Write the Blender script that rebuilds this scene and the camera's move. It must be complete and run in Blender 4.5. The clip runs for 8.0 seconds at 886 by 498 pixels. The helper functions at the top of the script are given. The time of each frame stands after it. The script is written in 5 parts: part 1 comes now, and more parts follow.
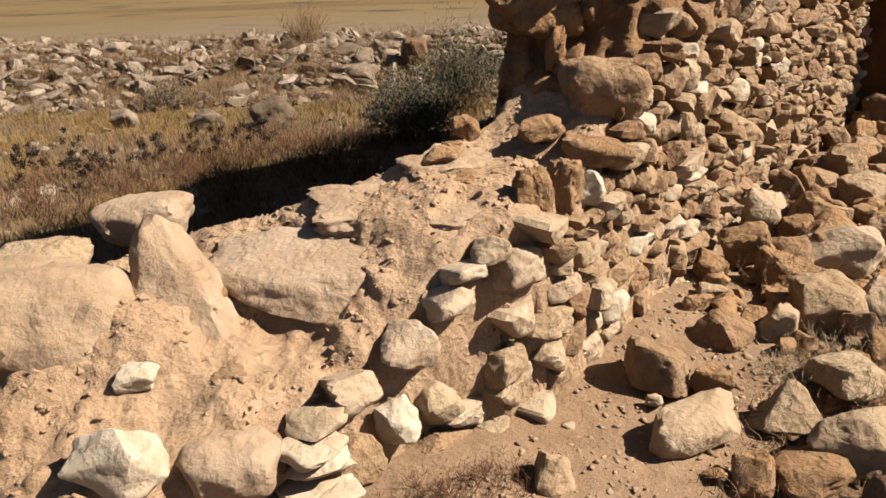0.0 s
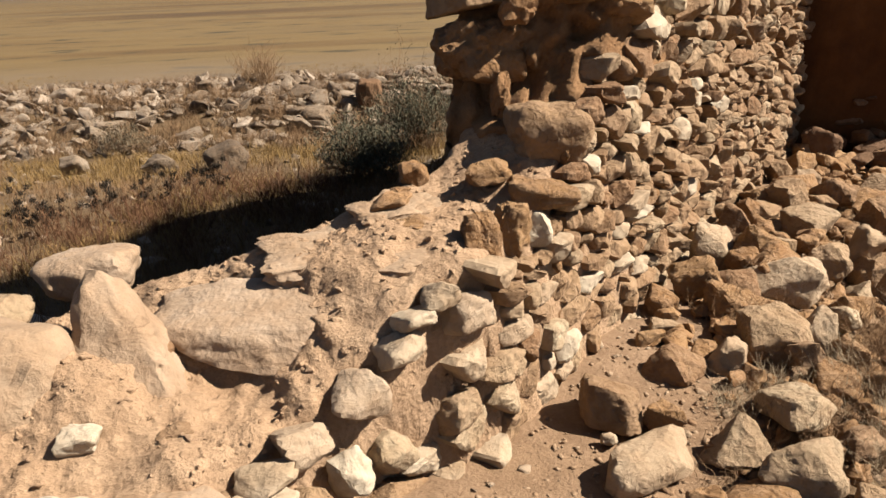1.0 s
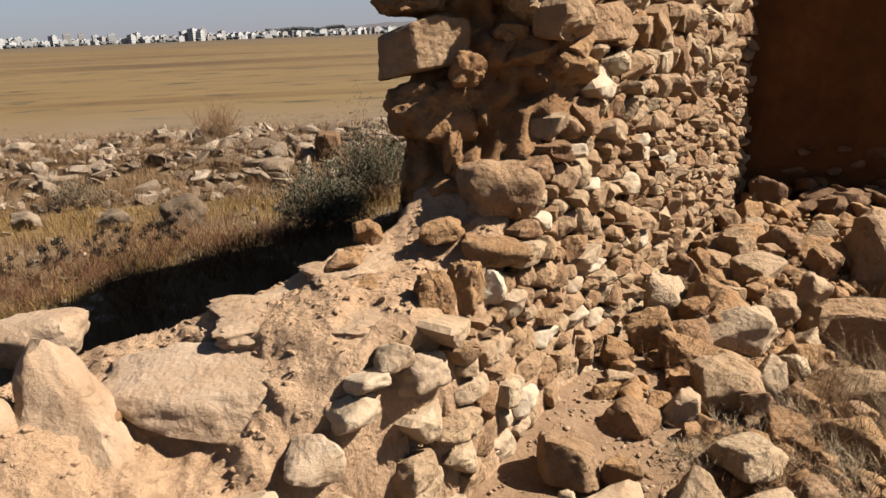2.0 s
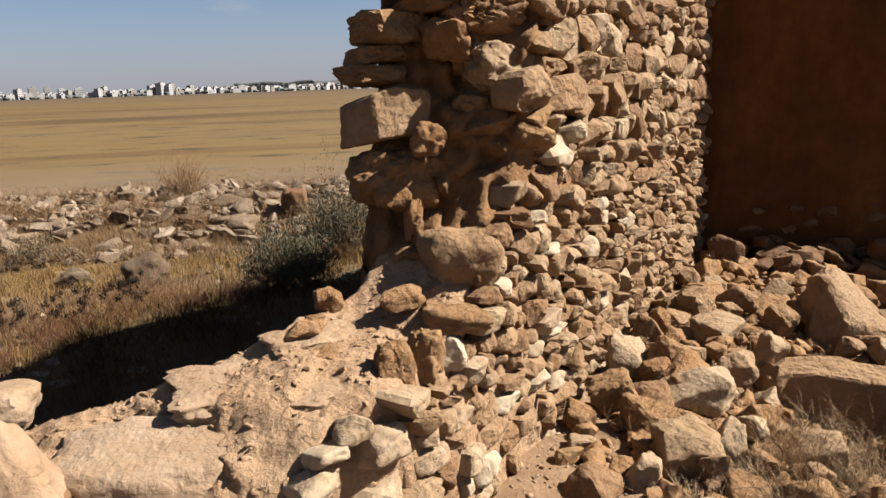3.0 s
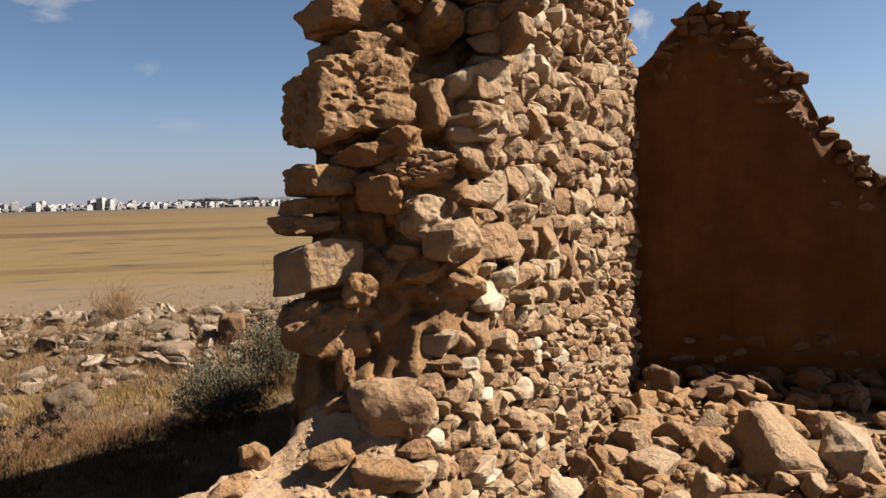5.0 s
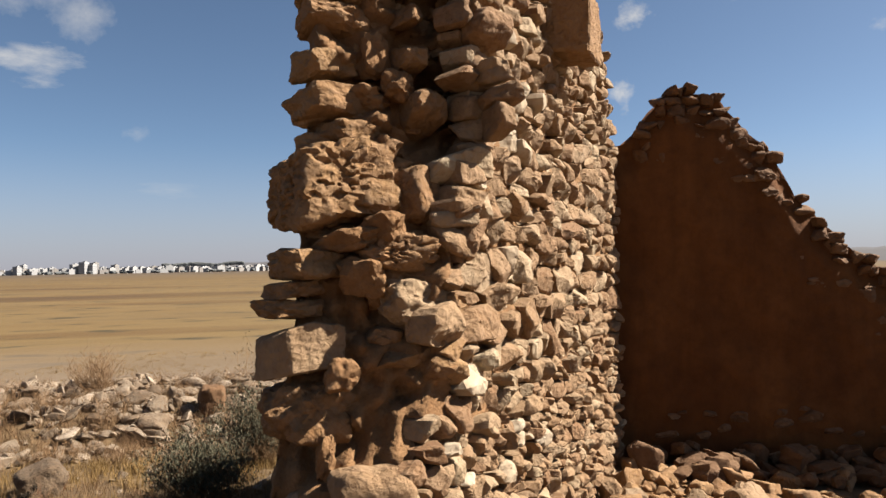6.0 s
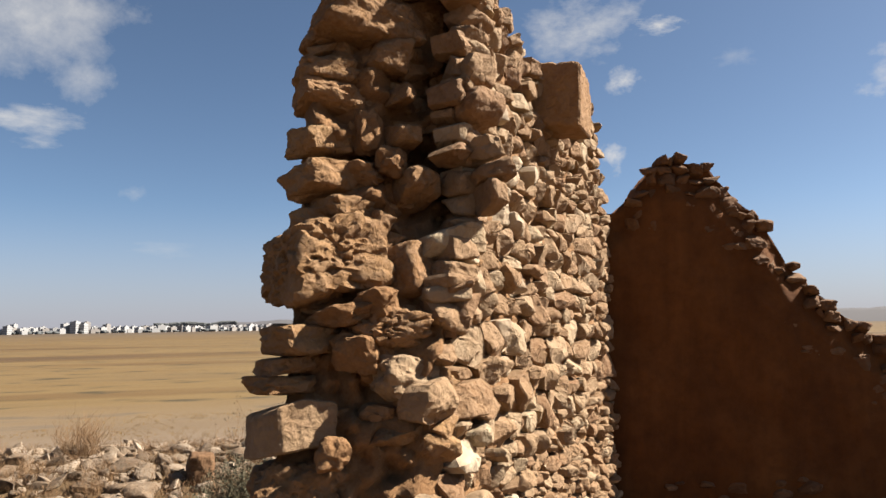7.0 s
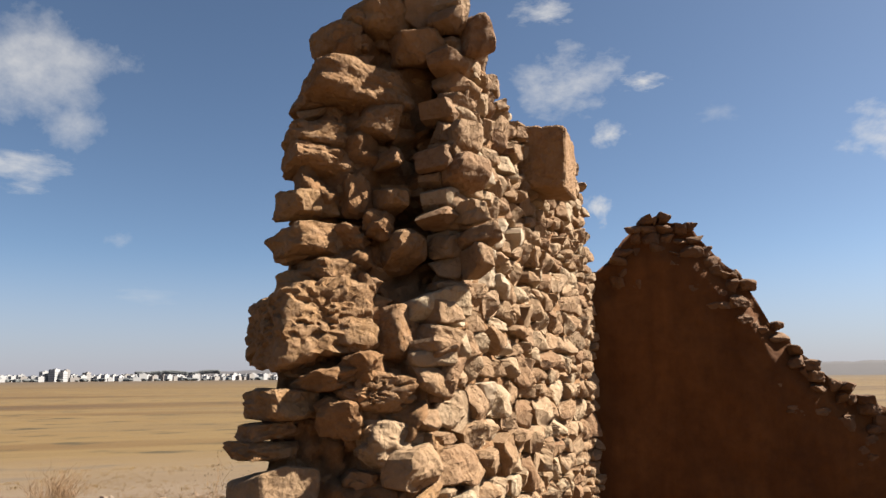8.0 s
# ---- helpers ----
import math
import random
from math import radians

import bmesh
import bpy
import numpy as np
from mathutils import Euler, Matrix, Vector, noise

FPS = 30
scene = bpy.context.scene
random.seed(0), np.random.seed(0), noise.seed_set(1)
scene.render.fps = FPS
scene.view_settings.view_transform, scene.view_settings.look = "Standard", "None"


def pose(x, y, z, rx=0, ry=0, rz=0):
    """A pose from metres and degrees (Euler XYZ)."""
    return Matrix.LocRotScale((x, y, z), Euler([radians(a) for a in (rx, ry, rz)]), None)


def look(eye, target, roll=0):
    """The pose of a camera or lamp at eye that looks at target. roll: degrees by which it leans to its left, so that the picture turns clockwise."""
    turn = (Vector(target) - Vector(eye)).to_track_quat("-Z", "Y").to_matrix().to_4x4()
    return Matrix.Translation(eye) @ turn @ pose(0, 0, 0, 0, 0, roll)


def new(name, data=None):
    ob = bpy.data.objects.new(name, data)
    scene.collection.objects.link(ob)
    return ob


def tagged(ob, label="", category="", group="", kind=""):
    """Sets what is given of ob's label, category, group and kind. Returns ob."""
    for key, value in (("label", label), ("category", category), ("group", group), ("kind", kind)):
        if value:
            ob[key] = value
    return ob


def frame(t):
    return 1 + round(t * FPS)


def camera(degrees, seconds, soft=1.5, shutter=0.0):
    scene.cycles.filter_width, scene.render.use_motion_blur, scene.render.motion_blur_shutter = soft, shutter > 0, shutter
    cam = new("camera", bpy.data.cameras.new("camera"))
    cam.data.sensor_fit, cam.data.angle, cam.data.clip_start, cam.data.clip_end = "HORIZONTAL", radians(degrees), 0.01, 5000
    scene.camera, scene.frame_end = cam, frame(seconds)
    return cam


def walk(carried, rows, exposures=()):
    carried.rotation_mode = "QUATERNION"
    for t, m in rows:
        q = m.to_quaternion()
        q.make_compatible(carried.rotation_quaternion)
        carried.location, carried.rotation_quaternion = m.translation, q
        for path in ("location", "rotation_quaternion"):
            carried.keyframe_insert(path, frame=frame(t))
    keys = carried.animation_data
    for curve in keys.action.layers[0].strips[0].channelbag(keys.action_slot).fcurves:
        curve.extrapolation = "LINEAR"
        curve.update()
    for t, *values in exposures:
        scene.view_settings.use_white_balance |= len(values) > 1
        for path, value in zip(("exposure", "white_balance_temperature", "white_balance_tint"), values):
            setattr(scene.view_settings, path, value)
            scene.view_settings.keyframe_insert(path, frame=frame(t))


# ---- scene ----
cam = camera(61.5, 8.0)
PATH = [
    (0, (0.173, 0.014, 1.85), (0.218, 1.861, 1.082), -1.8),
    (0.5, (0.192, 0.017, 1.863), (0.283, 1.876, 1.133), -2.0),
    (1, (0.213, 0.018, 1.88), (0.365, 1.893, 1.198), -2.3),
    (1.5, (0.23, 0.016, 1.899), (0.437, 1.904, 1.272), -2.4),
    (3, (0.273, 0.001, 1.979), (0.627, 1.921, 1.546), -1.9),
    (3.5, (0.287, -0.008, 2.011), (0.68, 1.919, 1.648), -1.8),
    (4, (0.3, -0.007, 2.043), (0.74, 1.923, 1.757), -1.6),
    (4.5, (0.316, -0.008, 2.075), (0.798, 1.921, 1.862), -1.5),
    (6, (0.325, -0.046, 2.187), (0.885, 1.873, 2.232), -1.0),
    (6.5, (0.328, -0.054, 2.219), (0.895, 1.86, 2.344), -1.0),
    (7, (0.327, -0.066, 2.251), (0.901, 1.839, 2.456), -0.9),
    (7.5, (0.324, -0.079, 2.28), (0.906, 1.814, 2.552), -0.8),
    (8, (0.323, -0.094, 2.31), (0.927, 1.783, 2.647), -0.5),
]
walk(cam, [(t, look(eye, target, roll)) for t, eye, target, roll in PATH], [(0, 1.63), (3, 1.64), (4.5, 1.69), (7, 1.91), (8, 1.95)])

# ---- light ----
SUN_AZ, SUN_EL = -8.0, 43.0          # degrees from +x towards +y, and above the horizon
sun_dir = Vector((math.cos(radians(SUN_AZ)) * math.cos(radians(SUN_EL)), math.sin(radians(SUN_AZ)) * math.cos(radians(SUN_EL)), math.sin(radians(SUN_EL))))
world = bpy.data.worlds.new("sky")
world.use_nodes = True
scene.world = world
wn = world.node_tree.nodes
wl = world.node_tree.links
sky = wn.new("ShaderNodeTexSky")
sky.sky_type = "NISHITA"
sky.sun_disc = False
sky.sun_elevation = radians(SUN_EL)
sky.sun_rotation = radians(90 - SUN_AZ)
sky.altitude, sky.air_density, sky.dust_density, sky.ozone_density = 300, 0.6, 0.8, 3.0
wn["Background"].inputs["Strength"].default_value = 0.037
tint = wn.new("ShaderNodeMix")
tint.data_type, tint.blend_type = "RGBA", "MULTIPLY"
tint.inputs[0].default_value, tint.inputs[7].default_value = 1.0, (1.02, 1.0, 0.91, 1)
wl.new(sky.outputs["Color"], tint.inputs[6])
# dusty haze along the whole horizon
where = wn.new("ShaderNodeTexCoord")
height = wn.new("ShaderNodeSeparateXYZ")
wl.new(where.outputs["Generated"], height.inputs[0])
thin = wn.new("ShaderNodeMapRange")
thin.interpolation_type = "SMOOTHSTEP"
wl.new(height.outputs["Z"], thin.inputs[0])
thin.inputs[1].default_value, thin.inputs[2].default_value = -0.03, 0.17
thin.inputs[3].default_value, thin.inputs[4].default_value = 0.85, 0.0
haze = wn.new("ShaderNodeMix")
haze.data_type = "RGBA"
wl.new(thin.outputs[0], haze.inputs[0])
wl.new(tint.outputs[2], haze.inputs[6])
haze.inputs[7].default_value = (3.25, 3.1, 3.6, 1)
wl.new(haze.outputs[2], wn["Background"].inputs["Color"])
sun_data = bpy.data.lights.new("sun", "SUN")
sun_data.energy, sun_data.angle, sun_data.color = 5.0, radians(0.53), (1.0, 0.928, 0.825)
sun = new("sun", sun_data)
sun.matrix_world = look(sun_dir * 60, (0, 0, 0))

# ---- materials ----


def shader(name, rough=0.9):
    m = bpy.data.materials.new(name)
    m.use_nodes = True
    nt = m.node_tree
    b = nt.nodes["Principled BSDF"]
    b.inputs["Roughness"].default_value = rough
    b.inputs["Specular IOR Level"].default_value = 0.2
    return m, nt, b


def node(nt, kind, **values):
    n = nt.nodes.new(kind)
    for k, v in values.items():
        n.inputs[k.replace("_", " ")].default_value = v
    return n


def ramp(nt, fac, stops):
    r = nt.nodes.new("ShaderNodeValToRGB")
    while len(r.color_ramp.elements) < len(stops):
        r.color_ramp.elements.new(0.5)
    for e, (p, c) in zip(r.color_ramp.elements, stops):
        e.position, e.color = p, (*c, 1)
    nt.links.new(fac, r.inputs["Fac"])
    return r.outputs["Color"]


def mixed(nt, fac, a, b, how="MIX"):
    m = nt.nodes.new("ShaderNodeMix")
    m.data_type, m.blend_type = "RGBA", how
    for socket, value in ((m.inputs[0], fac), (m.inputs[6], a), (m.inputs[7], b)):
        if isinstance(value, (int, float)):
            socket.default_value = value
        elif isinstance(value, tuple):
            socket.default_value = (*value, 1)
        else:
            nt.links.new(value, socket)
    return m.outputs[2]


def sums(nt, how, a, b):
    m = nt.nodes.new("ShaderNodeMath")
    m.operation = how
    for socket, value in zip(m.inputs, (a, b)):
        if isinstance(value, (int, float)):
            socket.default_value = value
        else:
            nt.links.new(value, socket)
    return m.outputs[0]


def grain(nt, vec, scale, detail=6.0, rough=0.6, distort=0.0):
    n = node(nt, "ShaderNodeTexNoise", Scale=scale, Detail=detail, Roughness=rough, Distortion=distort)
    if vec is not None:
        nt.links.new(vec, n.inputs["Vector"])
    return n.outputs["Fac"]


def relief(nt, bsdf, layers):
    last = None
    for height, strength, distance in layers:
        b = node(nt, "ShaderNodeBump", Strength=strength, Distance=distance)
        nt.links.new(height, b.inputs["Height"])
        if last is not None:
            nt.links.new(last, b.inputs["Normal"])
        last = b.outputs["Normal"]
    nt.links.new(last, bsdf.inputs["Normal"])


def stone_material(name, island, tones, dust=(0.24, 0.154, 0.091), pits=1.0, dusty=0.45):
    """Weathered limestone: a tone for each stone, mottling, earth dust and pitted relief."""
    m, nt, b = shader(name, 0.92)
    geo = nt.nodes.new("ShaderNodeNewGeometry")
    if island:
        own = geo.outputs["Random Per Island"]
    else:
        own = nt.nodes.new("ShaderNodeObjectInfo").outputs["Random"]
    shift = nt.nodes.new("ShaderNodeVectorMath")
    shift.operation = "ADD"
    nt.links.new(geo.outputs["Position"], shift.inputs[0])
    step = nt.nodes.new("ShaderNodeCombineXYZ")
    nt.links.new(sums(nt, "MULTIPLY", own, 37.0), step.inputs[0])
    nt.links.new(sums(nt, "MULTIPLY", own, -19.0), step.inputs[2])
    nt.links.new(step.outputs[0], shift.inputs[1])
    p = shift.outputs[0]
    tone = ramp(nt, own, [(i / (len(tones) - 1), c) for i, c in enumerate(tones)])
    big = grain(nt, p, 7.0, 5, 0.6)
    fine = grain(nt, p, 60.0, 8, 0.7)
    mid = grain(nt, p, 22.0, 8, 0.65, 0.4)
    c = mixed(nt, ramp(nt, big, [(0.35, (0, 0, 0)), (0.65, (1, 1, 1))]), tone, (0.62, 0.5, 0.38), "MULTIPLY")
    c = mixed(nt, 0.55, tone, c)
    c = mixed(nt, sums(nt, "MULTIPLY", ramp(nt, mid, [(0.42, (0, 0, 0)), (0.6, (1, 1, 1))]), dusty), c, dust)
    c = mixed(nt, 0.22, c, ramp(nt, fine, [(0.3, (0.45, 0.4, 0.36)), (0.7, (1, 1, 1))]), "MULTIPLY")
    # hairline cracks and dark lichen specks
    crack = node(nt, "ShaderNodeTexVoronoi", Scale=3.2)
    crack.feature = "DISTANCE_TO_EDGE"
    bent = nt.nodes.new("ShaderNodeVectorMath")
    bent.operation = "ADD"
    nt.links.new(p, bent.inputs[0])
    wave = node(nt, "ShaderNodeTexNoise", Scale=11.0, Detail=5.0)
    nt.links.new(p, wave.inputs["Vector"])
    soft = nt.nodes.new("ShaderNodeVectorMath")
    soft.operation = "SCALE"
    soft.inputs["Scale"].default_value = 0.16
    nt.links.new(wave.outputs["Color"], soft.inputs[0])
    nt.links.new(soft.outputs[0], bent.inputs[1])
    nt.links.new(bent.outputs[0], crack.inputs["Vector"])
    line = ramp(nt, crack.outputs["Distance"], [(0.0, (0.35, 0.3, 0.26)), (0.018, (1, 1, 1))])
    c = mixed(nt, sums(nt, "MULTIPLY", ramp(nt, big, [(0.5, (0, 0, 0)), (0.62, (1, 1, 1))]), 0.5), c, mixed(nt, 1.0, c, line, "MULTIPLY"))
    nt.links.new(c, b.inputs["Base Color"])
    v = node(nt, "ShaderNodeTexVoronoi", Scale=38.0)
    nt.links.new(p, v.inputs["Vector"])
    crag = node(nt, "ShaderNodeTexNoise", Scale=13.0, Detail=7.0, Roughness=0.62, Lacunarity=2.2)
    crag.noise_type = "RIDGED_MULTIFRACTAL"
    nt.links.new(bent.outputs[0], crag.inputs["Vector"])
    relief(nt, b, [(big, 0.5, 0.03), (crag.outputs["Fac"], 0.3 * pits, 0.012), (mid, 0.7 * pits, 0.022), (v.outputs["Distance"], 0.3 * pits, 0.012), (fine, 0.4, 0.005)])
    return m


TONES = [(0.213, 0.131, 0.070), (0.253, 0.170, 0.098), (0.182, 0.106, 0.054), (0.283, 0.208, 0.131), (0.228, 0.145, 0.079), (0.167, 0.092, 0.046), (0.334, 0.267, 0.178), (0.238, 0.155, 0.087)]
PALE = [(0.35, 0.28, 0.198), (0.39, 0.338, 0.257), (0.315, 0.245, 0.168), (0.37, 0.314, 0.234)]
BROWN = [(0.230, 0.131, 0.061), (0.265, 0.161, 0.076), (0.205, 0.113, 0.050), (0.255, 0.147, 0.070)]
GREY = [(0.129, 0.095, 0.065), (0.248, 0.200, 0.150), (0.078, 0.056, 0.037), (0.331, 0.275, 0.215)]
mat_stone = stone_material("limestone", False, TONES, pits=1.5)
mat_stone_rest = stone_material("limestone_rest", True, TONES, pits=1.5)
mat_ledge = stone_material("earth_crusted_rock", False, [(0.257, 0.184, 0.123), (0.286, 0.212, 0.148), (0.242, 0.171, 0.110)], dust=(0.267, 0.172, 0.103), dusty=0.4, pits=0.7)
mat_honey = stone_material("honey_limestone", False, [(0.289, 0.214, 0.138), (0.323, 0.251, 0.172), (0.268, 0.193, 0.120), (0.310, 0.241, 0.172)], dusty=0.35)
mat_pale = stone_material("pale_limestone", False, PALE, dusty=0.25, pits=0.7)
mat_brown = stone_material("earthy_limestone", False, BROWN, pits=1.9)
mat_grey = stone_material("field_stone", False, GREY, dusty=0.2)
mat_grey_rest = stone_material("field_stone_rest", True, GREY, dusty=0.2)
mat_pebble = stone_material("gravel", True, [(0.231, 0.150, 0.091), (0.270, 0.193, 0.126), (0.202, 0.126, 0.072), (0.298, 0.236, 0.169)])


def earth_material(name, dark, light, lumps=1.0):
    """Dry sandy earth mortar with straw-fine grit and crumbs."""
    m, nt, b = shader(name, 0.95)
    p = nt.nodes.new("ShaderNodeNewGeometry").outputs["Position"]
    big = grain(nt, p, 2.2, 6, 0.6)
    mid = grain(nt, p, 14.0, 8, 0.65)
    fine = grain(nt, p, 90.0, 6, 0.7)
    c = ramp(nt, big, [(0.3, dark), (0.7, light)])
    c = mixed(nt, 0.45, c, ramp(nt, mid, [(0.35, (0.55, 0.48, 0.42)), (0.65, (1, 1, 1))]), "MULTIPLY")
    c = mixed(nt, 0.3, c, ramp(nt, fine, [(0.35, (0.4, 0.36, 0.3)), (0.62, (1, 1, 1))]), "MULTIPLY")
    nt.links.new(c, b.inputs["Base Color"])
    v = node(nt, "ShaderNodeTexVoronoi", Scale=45.0)
    nt.links.new(p, v.inputs["Vector"])
    relief(nt, b, [(big, 0.4, 0.05), (mid, 0.9 * lumps, 0.03), (v.outputs["Distance"], 0.3 * lumps, 0.012), (fine, 0.7 * lumps, 0.006)])
    return m


# limestone darkened to deepen the cross wall's shade; also one dark field stone
mat_shade_stone = stone_material("dark_shade_stone", False, [(0.130, 0.074, 0.041), (0.159, 0.096, 0.053), (0.106, 0.058, 0.029), (0.145, 0.084, 0.046)], dust=(0.096, 0.048, 0.022))
mat_mortar = earth_material("earth_mortar", (0.185, 0.098, 0.043), (0.230, 0.131, 0.063))
mat_mound = earth_material("trodden_earth", (0.296, 0.189, 0.111), (0.339, 0.228, 0.142), 1.1)


def plaster_material():
    """Brown earth plaster: rain streaks, patches where the coat has thinned, fine cracks."""
    m, nt, b = shader("earth_plaster", 0.95)
    p = nt.nodes.new("ShaderNodeNewGeometry").outputs["Position"]
    big, mid, fine = grain(nt, p, 1.1, 6, 0.6, 0.5), grain(nt, p, 7.0, 8, 0.65), grain(nt, p, 80.0, 6, 0.7)
    drawn = nt.nodes.new("ShaderNodeMapping")
    drawn.inputs["Scale"].default_value = (2.6, 2.6, 0.3)
    nt.links.new(p, drawn.inputs["Vector"])
    streak = grain(nt, drawn.outputs[0], 1.0, 6, 0.6, 0.6)
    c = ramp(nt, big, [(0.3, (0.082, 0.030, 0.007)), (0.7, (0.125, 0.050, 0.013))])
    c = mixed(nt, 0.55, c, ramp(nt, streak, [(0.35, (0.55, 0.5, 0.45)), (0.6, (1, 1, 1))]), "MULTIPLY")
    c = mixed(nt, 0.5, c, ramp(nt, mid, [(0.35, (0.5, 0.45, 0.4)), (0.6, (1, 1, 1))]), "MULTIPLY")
    nt.links.new(c, b.inputs["Base Color"])
    relief(nt, b, [(big, 0.5, 0.06), (mid, 0.7, 0.03), (fine, 0.5, 0.006)])
    return m


mat_plaster = plaster_material()


def ground_material():
    m, nt, b = shader("open_ground", 0.97)
    geo = nt.nodes.new("ShaderNodeNewGeometry")
    p = geo.outputs["Position"]
    xyz = nt.nodes.new("ShaderNodeSeparateXYZ")
    nt.links.new(p, xyz.inputs[0])
    far = xyz.outputs["Y"]
    # sandy earth round the ruin
    big, mid, fine = grain(nt, p, 0.9, 6), grain(nt, p, 9.0, 8, 0.65), grain(nt, p, 70.0, 6, 0.7)
    soil = ramp(nt, big, [(0.3, (0.178, 0.109, 0.060)), (0.7, (0.222, 0.145, 0.090))])
    soil = mixed(nt, 0.5, soil, ramp(nt, mid, [(0.35, (0.5, 0.45, 0.4)), (0.65, (1, 1, 1))]), "MULTIPLY")
    soil = mixed(nt, 0.3, soil, ramp(nt, fine, [(0.35, (0.4, 0.36, 0.3)), (0.62, (1, 1, 1))]), "MULTIPLY")
    dot = nt.nodes.new("ShaderNodeVectorMath")
    dot.operation = "DOT_PRODUCT"
    nt.links.new(p, dot.inputs[0])
    dot.inputs[1].default_value = (0.777, -0.629, 0)
    away = nt.nodes.new("ShaderNodeMapRange")
    nt.links.new(dot.outputs["Value"], away.inputs[0])
    away.inputs[1].default_value, away.inputs[2].default_value = -2.2, -3.4
    # dead plant litter, its tone lowered to stand in for shade among the scrub
    litter = ramp(nt, mid, [(0.35, (0.045, 0.029, 0.014)), (0.65, (0.115, 0.075, 0.035))])
    soil = mixed(nt, sums(nt, "MULTIPLY", away.outputs[0], 0.8), soil, litter)
    # dark litter of stems and crumbs over the rubble floor
    inside = nt.nodes.new("ShaderNodeMapRange")
    nt.links.new(dot.outputs["Value"], inside.inputs[0])
    inside.inputs[1].default_value, inside.inputs[2].default_value = -0.35, 0.1
    soil = mixed(nt, sums(nt, "MULTIPLY", inside.outputs[0], ramp(nt, grain(nt, p, 2.6, 5), [(0.36, (0, 0, 0)), (0.56, (0.9, 0.9, 0.9))])), soil, mixed(nt, 0.5, litter, (0.1, 0.062, 0.032)))
    # the open plain: pale track, then straw fields with streaks of dark scrub
    flat = nt.nodes.new("ShaderNodeMapping")
    flat.inputs["Scale"].default_value = (0.006, 0.028, 0.0)
    nt.links.new(p, flat.inputs["Vector"])
    streak = grain(nt, flat.outputs[0], 1.0, 8, 0.6, 0.3)
    fleck_map = nt.nodes.new("ShaderNodeMapping")
    fleck_map.inputs["Scale"].default_value = (0.11, 0.22, 0.0)
    nt.links.new(p, fleck_map.inputs["Vector"])
    fleck = grain(nt, fleck_map.outputs[0], 1.0, 6, 0.6)
    straw = ramp(nt, streak, [(0.30, (0.054, 0.031, 0.013)), (0.42, (0.081, 0.048, 0.017)), (0.52, (0.108, 0.070, 0.027)), (0.66, (0.069, 0.044, 0.020))])
    straw = mixed(nt, ramp(nt, fleck, [(0.56, (0, 0, 0)), (0.66, (1, 1, 1))]), straw, (0.04, 0.029, 0.013))
    bare = mixed(nt, ramp(nt, fleck, [(0.35, (0, 0, 0)), (0.65, (1, 1, 1))]), mixed(nt, ramp(nt, streak, [(0.42, (0, 0, 0)), (0.55, (1, 1, 1))]), (0.083, 0.056, 0.030), (0.105, 0.075, 0.050)), (0.127, 0.094, 0.066))
    wobble = sums(nt, "ADD", far, sums(nt, "MULTIPLY", sums(nt, "SUBTRACT", streak, 0.5), 60.0))
    to_straw = nt.nodes.new("ShaderNodeMapRange")
    nt.links.new(wobble, to_straw.inputs[0])
    to_straw.inputs[1].default_value, to_straw.inputs[2].default_value = 46.0, 74.0
    plain = mixed(nt, to_straw.outputs[0], bare, straw)
    to_far = nt.nodes.new("ShaderNodeMapRange")
    nt.links.new(far, to_far.inputs[0])
    to_far.inputs[1].default_value, to_far.inputs[2].default_value = 500.0, 1400.0
    plain = mixed(nt, to_far.outputs[0], plain, (0.066, 0.046, 0.028))
    to_plain = nt.nodes.new("ShaderNodeMapRange")
    nt.links.new(far, to_plain.inputs[0])
    to_plain.inputs[1].default_value, to_plain.inputs[2].default_value = 14.0, 24.0
    nt.links.new(mixed(nt, to_plain.outputs[0], soil, plain), b.inputs["Base Color"])
    relief(nt, b, [(big, 0.3, 0.08), (mid, 0.8, 0.03), (fine, 0.7, 0.006)])
    return m


mat_ground = ground_material()


def plain_material(name, a, b_, scale, rough=0.9, sheen=0.0):
    m, nt, b = shader(name, rough)
    p = nt.nodes.new("ShaderNodeNewGeometry")
    n = grain(nt, p.outputs["Position"], scale, 4)
    c = mixed(nt, n, a, b_)
    c = mixed(nt, p.outputs["Random Per Island"], c, mixed(nt, 0.5, c, b_))
    nt.links.new(c, b.inputs["Base Color"])
    return m


mat_straw = plain_material("dry_grass", (0.135, 0.081, 0.027), (0.195, 0.122, 0.045), 3.0)
mat_twig = plain_material("dry_twigs", (0.1, 0.055, 0.028), (0.165, 0.098, 0.048), 8.0)
mat_pale_twig = plain_material("bleached_twigs", (0.193, 0.140, 0.082), (0.250, 0.193, 0.126), 8.0)
mat_red_twig = plain_material("rusty_dead_stems", (0.056, 0.024, 0.011), (0.096, 0.046, 0.022), 20.0)
mat_leaf = plain_material("grey_green_leaves", (0.036, 0.034, 0.02), (0.088, 0.08, 0.05), 9.0)
mat_pale_leaf = plain_material("withered_leaves", (0.08, 0.062, 0.038), (0.14, 0.11, 0.07), 9.0)
mat_seed = plain_material("dark_seed_heads", (0.014, 0.010, 0.007), (0.026, 0.018, 0.010), 20.0)
mat_white = plain_material("whitewashed_walls", (0.23, 0.228, 0.23), (0.28, 0.275, 0.272), 0.02)
mat_cream = plain_material("cream_walls", (0.17, 0.156, 0.146), (0.21, 0.192, 0.178), 0.02)
# aerial haze is mixed into the colours of far windows, hills and trees
mat_glass_far = plain_material("hazed_windows", (0.14, 0.143, 0.152), (0.165, 0.168, 0.175), 0.05, 0.4)
